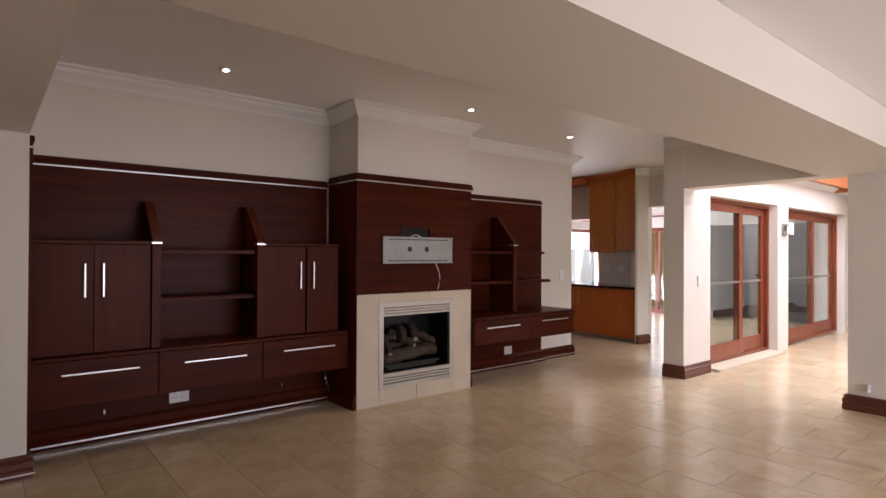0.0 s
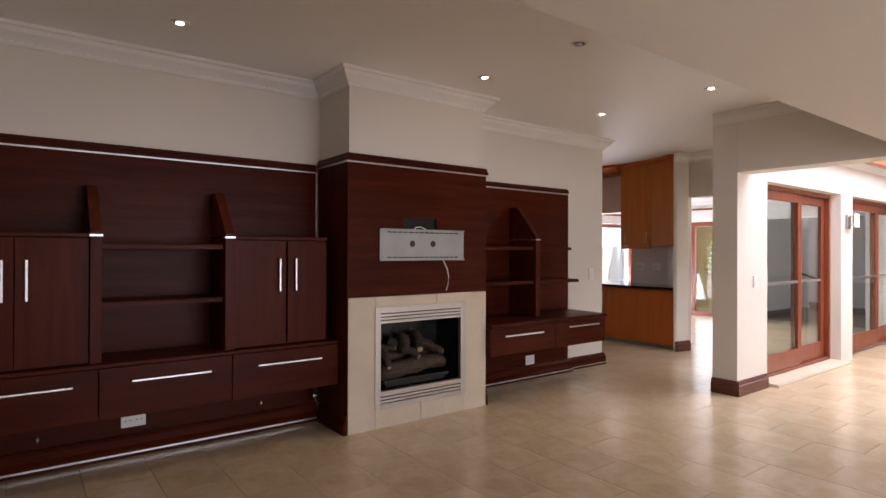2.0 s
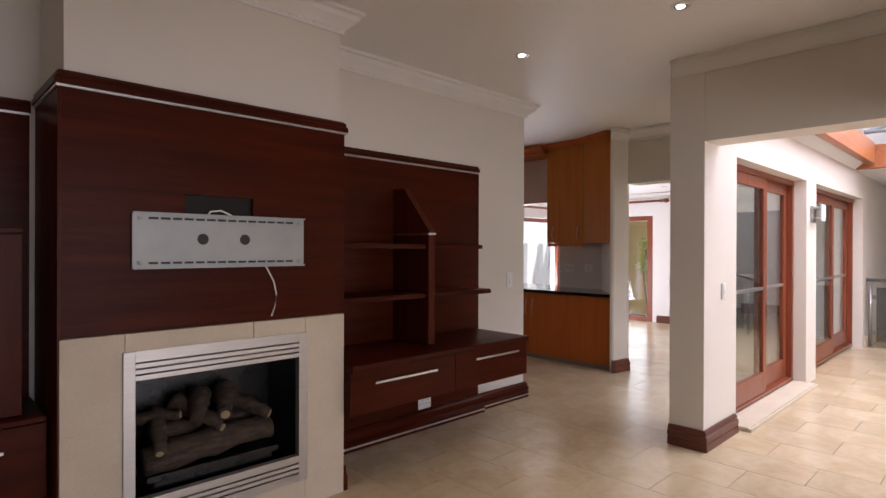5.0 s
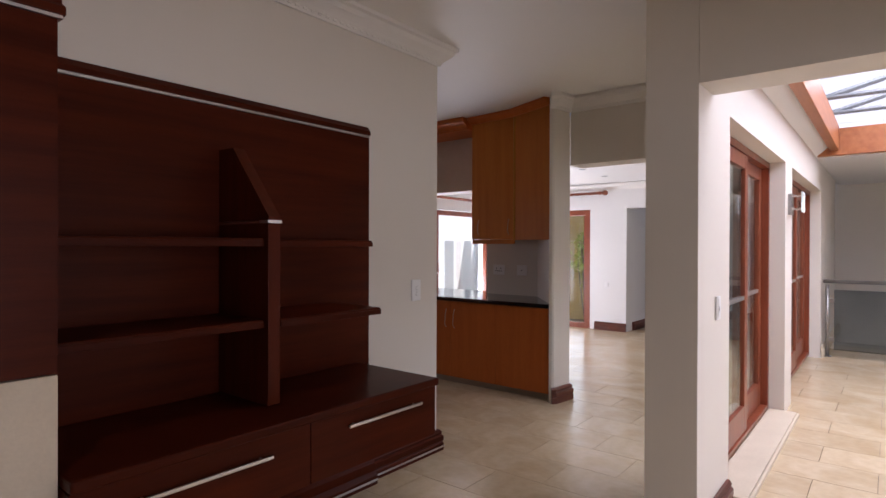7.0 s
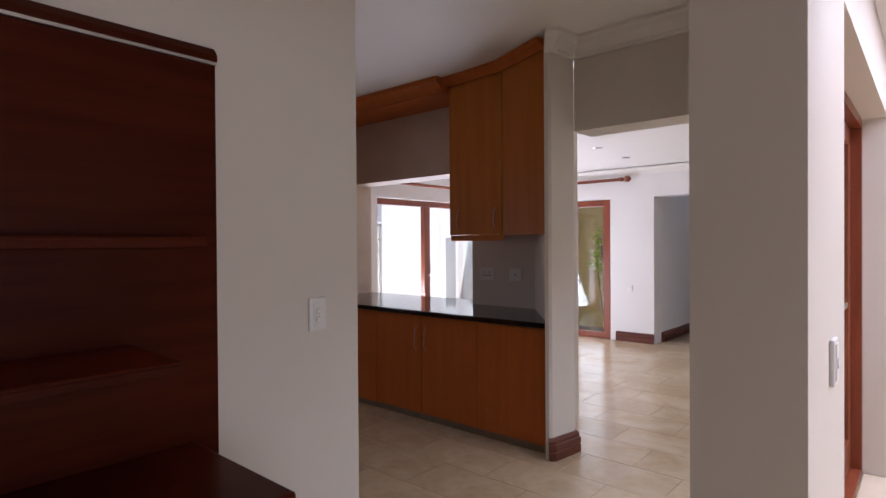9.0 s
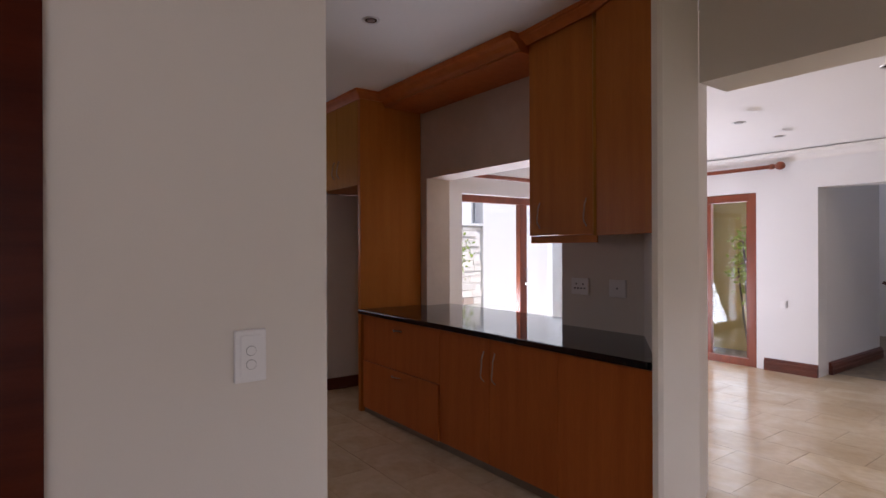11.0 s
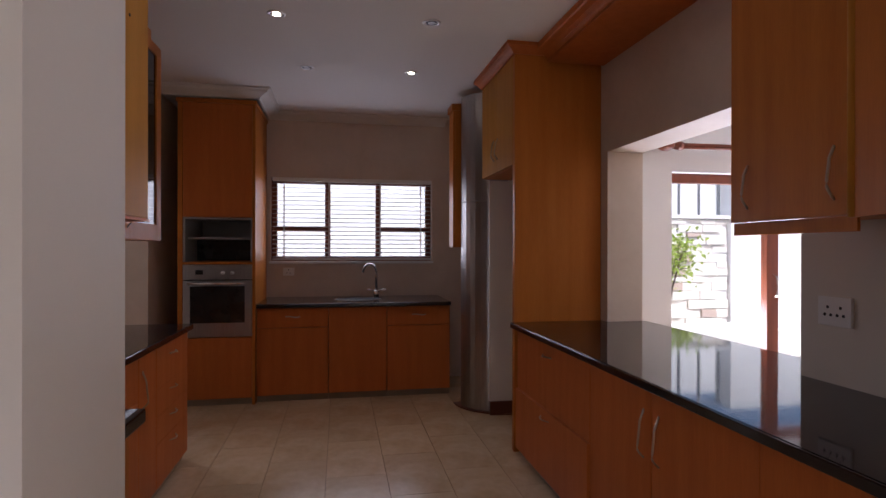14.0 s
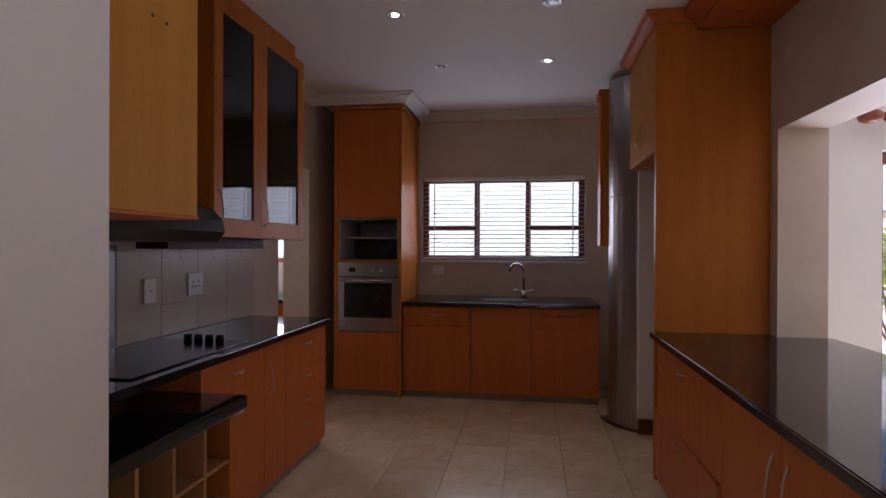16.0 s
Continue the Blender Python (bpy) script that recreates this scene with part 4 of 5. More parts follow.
for x in (7.4, 8.4, 9.4, 10.4, 11.2):
    part("truss_bar", tube(bmesh.new(), [(x, 0.8, 2.9), (x + 0.5, 2.1, 3.35), (x, 3.4, 2.9)], 0.03, 6), GREYST, rf)
    part("truss_bar", tube(bmesh.new(), [(x, 0.8, 2.9), (x, 3.4, 2.9)], 0.025, 6), GREYST, rf)

for k in range(11):
    bm = bmesh.new()
    n = 30
    for j in range(n):
        x = 6.3 + 1.2 * k + 1.22 * j / (n - 1)
        z = 3.45 + 0.012 * math.sin(j * 1.9)
        bm.verts.new((x, -0.6, z - 0.02 * (k % 2)))
        bm.verts.new((x, 4.2, z + 0.25 - 0.02 * (k % 2)))
    bm.verts.ensure_lookup_table()
    for j in range(n - 1):
        bm.faces.new((bm.verts[2 * j], bm.verts[2 * j + 2], bm.verts[2 * j + 3], bm.verts[2 * j + 1]))
    part("roof_sheet", bm, ROOFSH, rf, "pale corrugated sheet")

# ---- kitchen ----
refit_on[0] = True


def bow_handle(parent, p, axis, length, out):
    """A slim wavy bow handle; out is the way it stands off."""
    p, out, ax = Vector(p), Vector(out), Vector(axis)
    pts = []
    for k in range(13):
        f = k / 12
        h = 0.021 * min(1, 4.5 * min(f, 1 - f)) + 0.004 * math.sin(f * 2 * math.pi)
        pts.append(p + ax * (f - 0.5) * length + out * h + Vector((0, 0, 0.004 * math.sin(f * 2 * math.pi) if abs(ax.z) < 0.5 else 0)))
    return part("handle", tube(bmesh.new(), pts, 0.0038, 8), BRONZE, parent, "slim bronze bow handle", smooth=True)


def base_unit(name, x0, x1, y0, y1, front, fronts, label, group, z0=0.06, z1=0.862, carcass=None):
    """A base cabinet; front is '-x', '+x' or '-y'; fronts: (a0, a1, za, zb, handle) along the front, handle: 'h', 'l', 'r' or ''."""
    c = thing(name, ((x0 + x1) / 2, (y0 + y1) / 2, 0), label, "cabinet", group)
    t = 0.02
    inner = {"-x": (x0 + t, x1, y0, y1), "+x": (x0, x1 - t, y0, y1), "-y": (x0, x1, y0 + t, y1)}[front]
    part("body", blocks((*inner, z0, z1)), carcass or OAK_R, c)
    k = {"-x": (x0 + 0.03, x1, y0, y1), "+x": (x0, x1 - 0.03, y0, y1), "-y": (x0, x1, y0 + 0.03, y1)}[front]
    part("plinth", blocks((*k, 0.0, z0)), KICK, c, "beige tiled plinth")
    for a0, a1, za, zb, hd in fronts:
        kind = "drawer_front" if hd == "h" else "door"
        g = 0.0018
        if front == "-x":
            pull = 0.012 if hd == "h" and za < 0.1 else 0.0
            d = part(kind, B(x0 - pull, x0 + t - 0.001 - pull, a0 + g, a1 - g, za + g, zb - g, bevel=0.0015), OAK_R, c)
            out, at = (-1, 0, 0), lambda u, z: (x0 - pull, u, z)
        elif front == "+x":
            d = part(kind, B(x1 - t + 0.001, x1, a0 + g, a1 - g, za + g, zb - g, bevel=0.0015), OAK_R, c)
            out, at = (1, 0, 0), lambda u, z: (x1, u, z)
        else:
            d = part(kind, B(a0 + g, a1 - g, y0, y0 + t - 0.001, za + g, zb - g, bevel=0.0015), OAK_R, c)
            out, at = (0, -1, 0), lambda u, z: (u, y0, z)
        along = (1, 0, 0) if front == "-y" else (0, 1, 0)
        if hd == "h":
            bow_handle(d, at((a0 + a1) / 2, zb - 0.055), along, 0.11, out)
        elif hd:
            u = a0 + 0.045 if hd == "l" else a1 - 0.045
            bow_handle(d, at(u, zb - 0.14), (0, 0, 1), 0.16, out)
    return c


HATCH = "hatch counter cabinets"
base_unit("base_cabinet", 8.045, 8.36, 5.24, 6.255, "-x", [(5.24, 5.76, 0.06, 0.862, ""), (5.76, 6.255, 0.06, 0.862, "r")], "honey veneer base cabinet under black granite", HATCH)
base_unit("base_cabinet", 8.045, 8.625, 6.257, 6.72, "-x", [(6.257, 6.72, 0.06, 0.862, "l")], "honey veneer base cabinet with one tall door", HATCH)
base_unit("drawer_base_cabinet", 8.045, 8.625, 6.722, 7.752, "-x", [(6.722, 7.70, 0.515, 0.862, "h"), (6.722, 7.70, 0.06, 0.515, "h")], "honey veneer base cabinet with two deep drawers", HATCH)
ctop = thing("hatch_worktop", (8.4, 6.5, 0.865), "polished black granite worktop running through the hatch", "worktop")
part("slab", prism(bmesh.new(), [(8.025, 5.238), (8.10, 5.238), (8.628, 5.658), (8.628, 6.236), (8.90, 6.236), (8.90, 7.678), (8.628, 7.678), (8.628, 7.758), (8.02, 7.758)], 0.866, 0.902), GRAN, ctop)

part("front_edge", B(8.014, 8.0235, 5.25, 7.752, 0.868, 0.900, bevel=0.003), GRAN, ctop, "polished granite front edge")
tall = thing("fridge_housing", (8.33, 8.2, 0), "tall honey veneer fridge housing with an empty bay", "tall cabinet")
part("side_panel", B(8.045, 8.627, 7.762, 7.80, 0.0, 2.60, bevel=0.002), OAK, tall)
part("bay_lining", blocks((8.60, 8.628, 7.802, 8.46, 0.0, 1.86), (8.10, 8.60, 8.44, 8.46, 0.12, 1.86)), PAINT, tall, "pale painted bay lining")
part("bay_skirting", blocks((8.585, 8.599, 7.802, 8.438, 0.0, 0.12), (8.10, 8.584, 8.424, 8.438, 0.0, 0.12)), BASEW, tall)
part("top_body", blocks((8.067, 8.627, 7.802, 8.46, 1.872, 2.60)), OAK, tall)
for a, b, u in ((7.803, 8.129, 8.09), (8.132, 8.458, 8.17)):
    d = part("door", B(8.045, 8.065, a, b, 1.874, 2.60, bevel=0.0015), OAK_Y, tall)
    bow_handle(d, (8.045, u, 2.02), (0, 0, 1), 0.13, (-1, 0, 0))
CROWN = [(0, 2.592), (0.010, 2.592), (0.014, 2.605), (0.020, 2.625), (0.034, 2.655), (0.050, 2.675), (0.054, 2.69), (0.064, 2.695), (0.064, H - 0.004), (0, H - 0.004)]
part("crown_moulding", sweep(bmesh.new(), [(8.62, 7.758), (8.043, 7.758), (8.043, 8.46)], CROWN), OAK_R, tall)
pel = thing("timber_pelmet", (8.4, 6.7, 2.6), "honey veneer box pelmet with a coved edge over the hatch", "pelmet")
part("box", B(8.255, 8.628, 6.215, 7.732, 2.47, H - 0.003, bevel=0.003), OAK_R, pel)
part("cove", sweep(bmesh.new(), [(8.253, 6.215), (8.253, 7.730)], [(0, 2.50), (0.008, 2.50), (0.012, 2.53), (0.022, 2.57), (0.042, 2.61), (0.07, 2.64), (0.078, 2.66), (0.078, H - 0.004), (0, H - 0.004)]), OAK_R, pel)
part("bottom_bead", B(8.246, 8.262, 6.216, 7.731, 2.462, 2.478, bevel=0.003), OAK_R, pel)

col = thing("steel_column", (8.05, 8.72, 0), "rounded brushed steel corner column", "column")
arc = [(8.25 - 0.305 * math.cos(a), 8.69 - 0.23 * math.sin(a)) for a in (radians(k) for k in range(0, 91, 10))]
part("upper_shell", prism(bmesh.new(), [*arc, (8.25, 8.715), (7.955, 8.715)], 1.72, 2.60), STEEL, col, smooth=False)
part("lower_shell", prism(bmesh.new(), [*arc, (8.25, 8.715), (7.955, 8.715)], 0.0, 1.716), STEEL, col, smooth=False)

# flat brown disc laid down as the shadow at the column's foot
part("base_shadow_disc", prism(bmesh.new(), [(8.30 - 0.40 * math.cos(a), 8.74 - 0.33 * math.sin(a)) for a in (radians(k) for k in range(0, 91, 10))] + [(8.30, 8.80)], 0.0, 0.012), BASEW, col)
SINK = "sink run cabinets"
base_unit("sink_cabinet", 6.372, 6.926, 8.985, 9.566, "-y", [(6.372, 6.926, 0.06, 0.735, ""), (6.372, 6.926, 0.735, 0.862, "h")], "honey veneer sink run cabinet with a drawer", SINK)
base_unit("sink_cabinet", 6.928, 7.396, 8.985, 9.566, "-y", [(6.928, 7.396, 0.06, 0.862, "")], "honey veneer sink cabinet with a plain door", SINK)
base_unit("sink_cabinet", 7.398, 7.925, 8.985, 9.566, "-y", [(7.398, 7.925, 0.06, 0.735, ""), (7.398, 7.925, 0.735, 0.862, "h")], "honey veneer sink run cabinet with a drawer", SINK)
st = thing("sink_worktop", (7.15, 9.27, 0.865), "polished black granite worktop with an oval sink", "worktop")
part("slab", B(6.372, 7.928, 8.955, 9.567, 0.866, 0.902, bevel=0.004), GRAN, st)
ob = [(7.17 + 0.20 * math.cos(a), 9.25 + 0.14 * math.sin(a)) for a in (2 * math.pi * k / 32 for k in range(32))]
part("sink_bowl", prism(bmesh.new(), ob, 0.9025, 0.906), STEEL, st, "steel sink rim")
# flat near-black oval laid on the rim as the bowl's shaded inside
part("sink_well", prism(bmesh.new(), [(7.17 + (x - 7.17) * 0.96, 9.25 + (y - 9.25) * 0.95) for x, y in ob], 0.9062, 0.9068), HOLE, st)
tap = thing("mixer_tap", (7.34, 9.40, 0.902), "chrome swan-neck mixer tap with two levers", "tap")
part("base", cyl(bmesh.new(), (7.34, 9.40, 0.902), (7.34, 9.40, 0.97), 0.024, 18), CHROME, tap, smooth=True)
part("spout", tube(bmesh.new(), [(7.34, 9.40, 0.96), (7.34, 9.40, 1.12)] + [(7.34 - 0.06 + 0.06 * math.cos(a), 9.40 - 0.02 * math.sin(a), 1.14 + 0.075 * math.sin(a)) for a in (radians(k) for k in range(0, 200, 20))], 0.0115, 12), CHROME, tap, smooth=True)
for s in (-1, 1):
    part("lever", tube(bmesh.new(), [(7.34, 9.40, 0.955), (7.34 + s * 0.05, 9.385, 0.975), (7.34 + s * 0.085, 9.38, 0.978)], 0.008), CHROME, tap, smooth=True)
power_socket(6.56, 9.57, 1.14, "white socket on the kitchen wall", 0.10, 0.075, 1)

ot = thing("oven_tower", (6.0, 9.25, 0), "tall honey veneer oven housing", "tall cabinet")
ox0, ox1 = 5.80, 6.368
part("side_panel", B(ox0, 5.835, 8.95, 9.567, 0.06, 2.46, bevel=0.0015), OAK, ot)
part("side_panel", B(6.345, ox1, 8.95, 9.567, 0.0, 2.46, bevel=0.0015), OAK, ot)
part("carcass", blocks((5.835, 6.345, 8.97, 9.567, 0.06, 0.68), (5.835, 6.345, 9.50, 9.567, 0.68, 1.60), (5.835, 6.345, 8.95, 9.50, 1.232, 1.25), (5.835, 6.345, 8.97, 9.567, 1.60, 2.46)), OAK, ot)
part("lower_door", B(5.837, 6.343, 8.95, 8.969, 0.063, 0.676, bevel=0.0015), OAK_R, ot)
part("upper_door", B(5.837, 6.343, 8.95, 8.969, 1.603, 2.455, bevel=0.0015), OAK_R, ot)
part("cornice_board", B(5.79, 6.378, 8.935, 9.567, 2.462, 2.545, bevel=0.003), OAK, ot)
# The open niche's shade is put into a grey lining and black board.
part("niche_lining", blocks((5.836, 5.85, 8.96, 9.49, 1.252, 1.598), (6.33, 6.344, 8.96, 9.49, 1.252, 1.598), (5.85, 6.33, 9.47, 9.49, 1.252, 1.598), (5.85, 6.33, 8.96, 9.47, 1.585, 1.598)), GREYPL, ot, "niche lining darkened to grey for the shade inside")
part("niche_shadow_board", blocks((5.85, 6.33, 9.30, 9.468, 1.252, 1.43)), BLACK, ot, "black board put in as the niche's shade")
part("niche_shelf", blocks((5.85, 6.33, 9.05, 9.468, 1.432, 1.446)), GREYPL, ot)
part("plinth", blocks((5.80, 6.344, 8.98, 9.567, 0.0, 0.058)), KICK, ot)
ov = thing("built_in_oven", (6.09, 9.2, 0.68), "built-in stainless steel oven with a black glass door", "oven")
part("body", blocks((5.84, 6.34, 8.975, 9.48, 0.684, 1.228)), BLACK, ov)
part("control_panel", B(5.838, 6.342, 8.945, 8.974, 1.108, 1.228, bevel=0.003), STEEL, ov)
dd = part("door", B(5.838, 6.342, 8.948, 8.974, 0.684, 1.100, bevel=0.003), STEEL, ov)
part("door_glass", blocks((5.89, 6.29, 8.9455, 8.9478, 0.78, 1.055)), BLACK, dd)
part("handle", cyl(bmesh.new(), (5.88, 8.915, 1.078), (6.30, 8.915, 1.078), 0.009, 12), CHROME, dd, smooth=True)
for x in (5.90, 6.28):
    part("handle_foot", cyl(bmesh.new(), (x, 8.915, 1.078), (x, 8.948, 1.078), 0.007, 10), CHROME, dd)
part("display", blocks((5.93, 5.985, 8.9435, 8.9448, 1.150, 1.185)), BLACK, ov)
for x in (6.13, 6.20):
    part("knob", cyl(bmesh.new(), (x, 8.930, 1.162), (x, 8.945, 1.162), 0.014, 18), SILV, ov, smooth=True)

# hob run
HOB = "hob run cabinets"
base_unit("base_cabinet", 5.625, 6.15, 6.66, 7.18, "+x", [(6.66, 7.18, 0.70, 0.862, "h"), (6.66, 7.18, 0.06, 0.70, "h")], "honey veneer base cabinet under the hob", HOB)
base_unit("base_cabinet", 5.625, 6.15, 7.182, 7.42, "+x", [(7.182, 7.42, 0.06, 0.862, "l")], "narrow honey veneer base cabinet", HOB)
base_unit("drawer_base_cabinet", 5.625, 6.15, 7.422, 7.97, "+x", [(7.422, 7.97, 0.69, 0.862, "h"), (7.422, 7.97, 0.515, 0.69, "h"), (7.422, 7.97, 0.34, 0.515, "h"), (7.422, 7.97, 0.06, 0.34, "h")], "honey veneer cabinet with four drawers", HOB)
ht = thing("hob_worktop", (5.95, 7.3, 0.865), "polished black granite worktop carrying the hob", "worktop")
part("slab", B(5.623, 6.175, 6.02, 8.0, 0.866, 0.902, bevel=0.004), GRAN, ht)
part("support_panel", B(5.63, 5.84, 6.03, 6.64, 0.0, 0.865), OAK, ht)
hob = thing("ceramic_hob", (5.9, 6.7, 0.902), "black glass hob with four control knobs", "hob")
part("glass_plate", B(5.69, 6.12, 6.32, 7.08, 0.9025, 0.909, bevel=0.002), BLACK, hob)
for k in range(4):
    part("knob", cyl(bmesh.new(), (5.87 + 0.052 * k, 7.0, 0.909), (5.87 + 0.052 * k, 7.0, 0.945), 0.018, 18), BLACK, hob, smooth=True)
wr = thing("wine_rack", (6.1, 6.1, 0), "honey veneer open wine rack cabinet", "wine rack")
part("side_board", blocks((5.85, 6.29, 5.654, 5.674, 0.165, 0.751)), OAK, wr)
part("side_board", blocks((5.85, 6.29, 6.625, 6.655, 0.0, 0.751)), OAK, wr)
part("back_board", blocks((5.85, 5.90, 5.674, 6.625, 0.165, 0.751)), OAK, wr)
for y in (5.79, 5.96, 6.13, 6.30, 6.47):
    part("upright", blocks((5.90, 6.288, y - 0.008, y + 0.008, 0.165, 0.751)), OAK_L, wr)
for z in (0.345, 0.53):
    part("cross_shelf", blocks((5.90, 6.286, 5.674, 6.625, z - 0.008, z + 0.008)), OAK_L, wr)
part("bottom", blocks((5.90, 6.284, 5.674, 6.625, 0.165, 0.185)), OAK_L, wr)
part("plinth", blocks((5.85, 6.17, 5.654, 6.62, 0.0, 0.163)), KICK, wr)
ws = thing("low_worktop", (6.1, 6.1, 0.727), "lower black granite shelf over the wine rack", "worktop")
part("slab", B(5.845, 6.345, 5.653, 6.657, 0.752, 0.792, bevel=0.005), GRAN, ws)

uc = thing("upper_cabinet", (6.1, 5.8, 1.45), "tall honey veneer upper cabinet end", "upper cabinet")
part("body", B(5.70, 6.555, 5.652, 6.005, 1.432, H - 0.002, bevel=0.002), OAK_Y, uc)
part("bottom_lipping", B(5.70, 6.558, 5.650, 6.008, 1.424, 1.4315, bevel=0.001), OAK_R, uc, "thin underside lipping in the redder tint")
for y in (5.83, 5.88):
    part("screw_hole", cyl(bmesh.new(), (6.552, y, 1.88), (6.5565, y, 1.88), 0.004, 8), HOLE, uc)
hd = thing("extractor_hood", (5.9, 6.5, 1.40), "black extractor hood with a curved visor", "extractor hood")
bm = bmesh.new()
sec = [(5.64, 1.375), (6.05, 1.375), (6.085, 1.42), (6.075, 1.47), (6.03, 1.52), (5.95, 1.55), (5.64, 1.55)]
aa = [bm.verts.new((x, 6.02, z)) for x, z in sec]
bb = [bm.verts.new((x, 6.94, z)) for x, z in sec]
bm.faces.new(aa)
bm.faces.new(bb[::-1])
for i in range(len(sec)):
    bm.faces.new((aa[i], bb[i], bb[(i + 1) % 7], aa[(i + 1) % 7]))
part("visor", bm, BLACK, hd)
part("chimney", B(5.63, 5.93, 6.35, 6.72, 1.552, H - 0.004, bevel=0.004), STEEL, hd, "brushed steel flue")


def glass_cupboard(y0, y1, fx, z0, label):
    g = thing("glass_wall_cupboard", (5.8, (y0 + y1) / 2, z0), label, "upper cabinet", "glazed wall cupboards")
    part("body", blocks((5.625, 5.64, y0, y1, z0, 2.48), (5.64, fx - 0.022, y0, y0 + 0.016, z0, 2.48), (5.64, fx - 0.022, y1 - 0.016, y1, z0, 2.48), (5.64, fx - 0.022, y0 + 0.016, y1 - 0.016, z0, z0 + 0.016), (5.64, fx - 0.022, y0 + 0.016, y1 - 0.016, 2.46, 2.48)), OAK, g)
    bm = bmesh.new()
    w = 0.07
    for q in ((y0, y0 + w, z0, 2.48), (y1 - w, y1, z0, 2.48), (y0 + w, y1 - w, z0, z0 + w + 0.02), (y0 + w, y1 - w, 2.40, 2.48)):
        box(bm, fx - 0.02, fx, q[0], q[1], q[2], q[3], 0.0015)
    d = part("door", bm, OAK, g)
    part("pane", blocks((fx - 0.013, fx - 0.008, y0 + w - 0.005, y1 - w + 0.005, z0 + w + 0.015, 2.405)), SMOKE, d)
    bow_handle(d, (fx, y0 + 0.035, z0 + 0.14), (0, 0, 1), 0.16, (1, 0, 0))
    return g


glass_cupboard(6.97, 7.40, 6.015, 1.40, "honey veneer wall cupboard with a dark glass door")
glass_cupboard(7.402, 7.945, 6.015, 1.40, "wide honey veneer wall cupboard with a dark glass door")
cl = thing("cupboard_light_rail", (5.7, 7.5, 1.36), "dark box rail under the glazed cupboards", "light rail")
part("box", B(5.63, 5.79, 6.97, 7.88, 1.345, 1.398, bevel=0.002), MAHO, cl)
gp = thing("timber_pelmet", (5.8, 7.4, 2.5), "honey veneer pelmet over the glazed cupboards", "pelmet")
part("box", B(5.625, 5.97, 6.95, 7.925, 2.482, H - 0.003, bevel=0.003), OAK, gp)
sp = thing("steel_splashback", (5.63, 6.4, 1.1), "brushed steel splashback sheet behind the hob", "splashback")
part("sheet", blocks((5.6205, 5.626, 6.02, 6.85, 0.904, 1.36)), STEEL, sp)

# upper cabinet beside the hatch, with a splayed end
hu = thing("upper_cabinet", (8.4, 5.9, 1.44), "tall honey veneer wall cabinet with a splayed end", "upper cabinet")
part("body", prism(bmesh.new(), [(8.10, 5.285), (8.15, 5.30), (8.60, 5.66), (8.60, 6.205), (8.34, 6.205), (8.30, 5.70)], 1.45, 2.60), OAK, hu)
d = part("door", prism(bmesh.new(), [(8.318, 6.205), (8.275, 5.705), (8.298, 5.705), (8.338, 6.205)], 1.448, 2.598), OAK, hu)
bow_handle(d, (8.281, 5.77, 1.56), (0, 0, 1), 0.14, (-1, 0, 0))
bow_handle(d, (8.312, 6.12, 1.56), (0, 0, 1), 0.14, (-1, 0, 0))
part("splayed_panel", prism(bmesh.new(), [(8.264, 5.702), (8.082, 5.246), (8.112, 5.250), (8.296, 5.702)], 1.44, 2.60), OAK, hu)
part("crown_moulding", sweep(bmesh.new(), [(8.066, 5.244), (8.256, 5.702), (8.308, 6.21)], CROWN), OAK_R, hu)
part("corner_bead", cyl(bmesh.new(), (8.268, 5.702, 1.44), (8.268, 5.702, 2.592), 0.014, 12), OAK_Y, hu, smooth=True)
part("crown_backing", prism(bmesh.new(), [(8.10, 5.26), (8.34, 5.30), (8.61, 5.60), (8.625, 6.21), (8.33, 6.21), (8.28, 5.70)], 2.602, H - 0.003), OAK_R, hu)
part("light_rail", prism(bmesh.new(), [(8.33, 6.205), (8.30, 5.72), (8.31, 5.72), (8.345, 6.205)], 1.405, 1.446), OAK, hu)


def side_socket(y, z, x, label, sign=-1, w=0.125, h=0.10, holes=True):
    s = thing("wall_socket", (x, y, z), label, "socket")
    a, b = (x - 0.011, x) if sign < 0 else (x, x + 0.011)
    part("plate", B(a, b, y - w / 2, y + w / 2, z - h / 2, z + h / 2, bevel=0.003), PLASTIC, s)
    xo = x + sign * 0.0112
    pts = ((-0.035, -0.012), (-0.012, -0.012), (0.012, -0.012), (0.035, -0.012), (-0.024, 0.014), (0.024, 0.014)) if holes else ((0, 0),)
    for dy, dz in pts:
        part("pin_hole", cyl(bmesh.new(), (xo - sign * 0.003, y + dy, z + dz), (xo + sign * 0.0006, y + dy, z + dz), 0.0055, 10), HOLE, s)
    return s


side_socket(6.09, 1.15, 8.63, "white power socket on the wall beside the hatch")
side_socket(5.83, 1.15, 8.63, "white blank outlet plate beside the hatch", w=0.11, holes=False)
side_socket(7.06, 1.14, 5.628, "white isolator plate on the tiled splashback", 1, 0.08, 0.12, False)
side_socket(7.42, 1.15, 5.628, "white power socket on the tiled splashback", 1, 0.13, 0.12)

scu = thing("scullery_counter", (4.9, 9.2, 0), "dark topped scullery counter seen through the doorway", "counter")
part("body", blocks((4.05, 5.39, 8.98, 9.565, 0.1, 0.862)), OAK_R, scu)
part("plinth", blocks((4.05, 5.39, 9.05, 9.565, 0.0, 0.098)), KICK, scu)
part("top", B(4.02, 5.395, 8.95, 9.567, 0.864, 0.902, bevel=0.004), GRAN, scu)

# kitchen window with a slatted blind
kw = thing("kitchen_window", (7.14, 9.68, 1.24), "dark timber framed kitchen window", "window")
fb = bmesh.new()
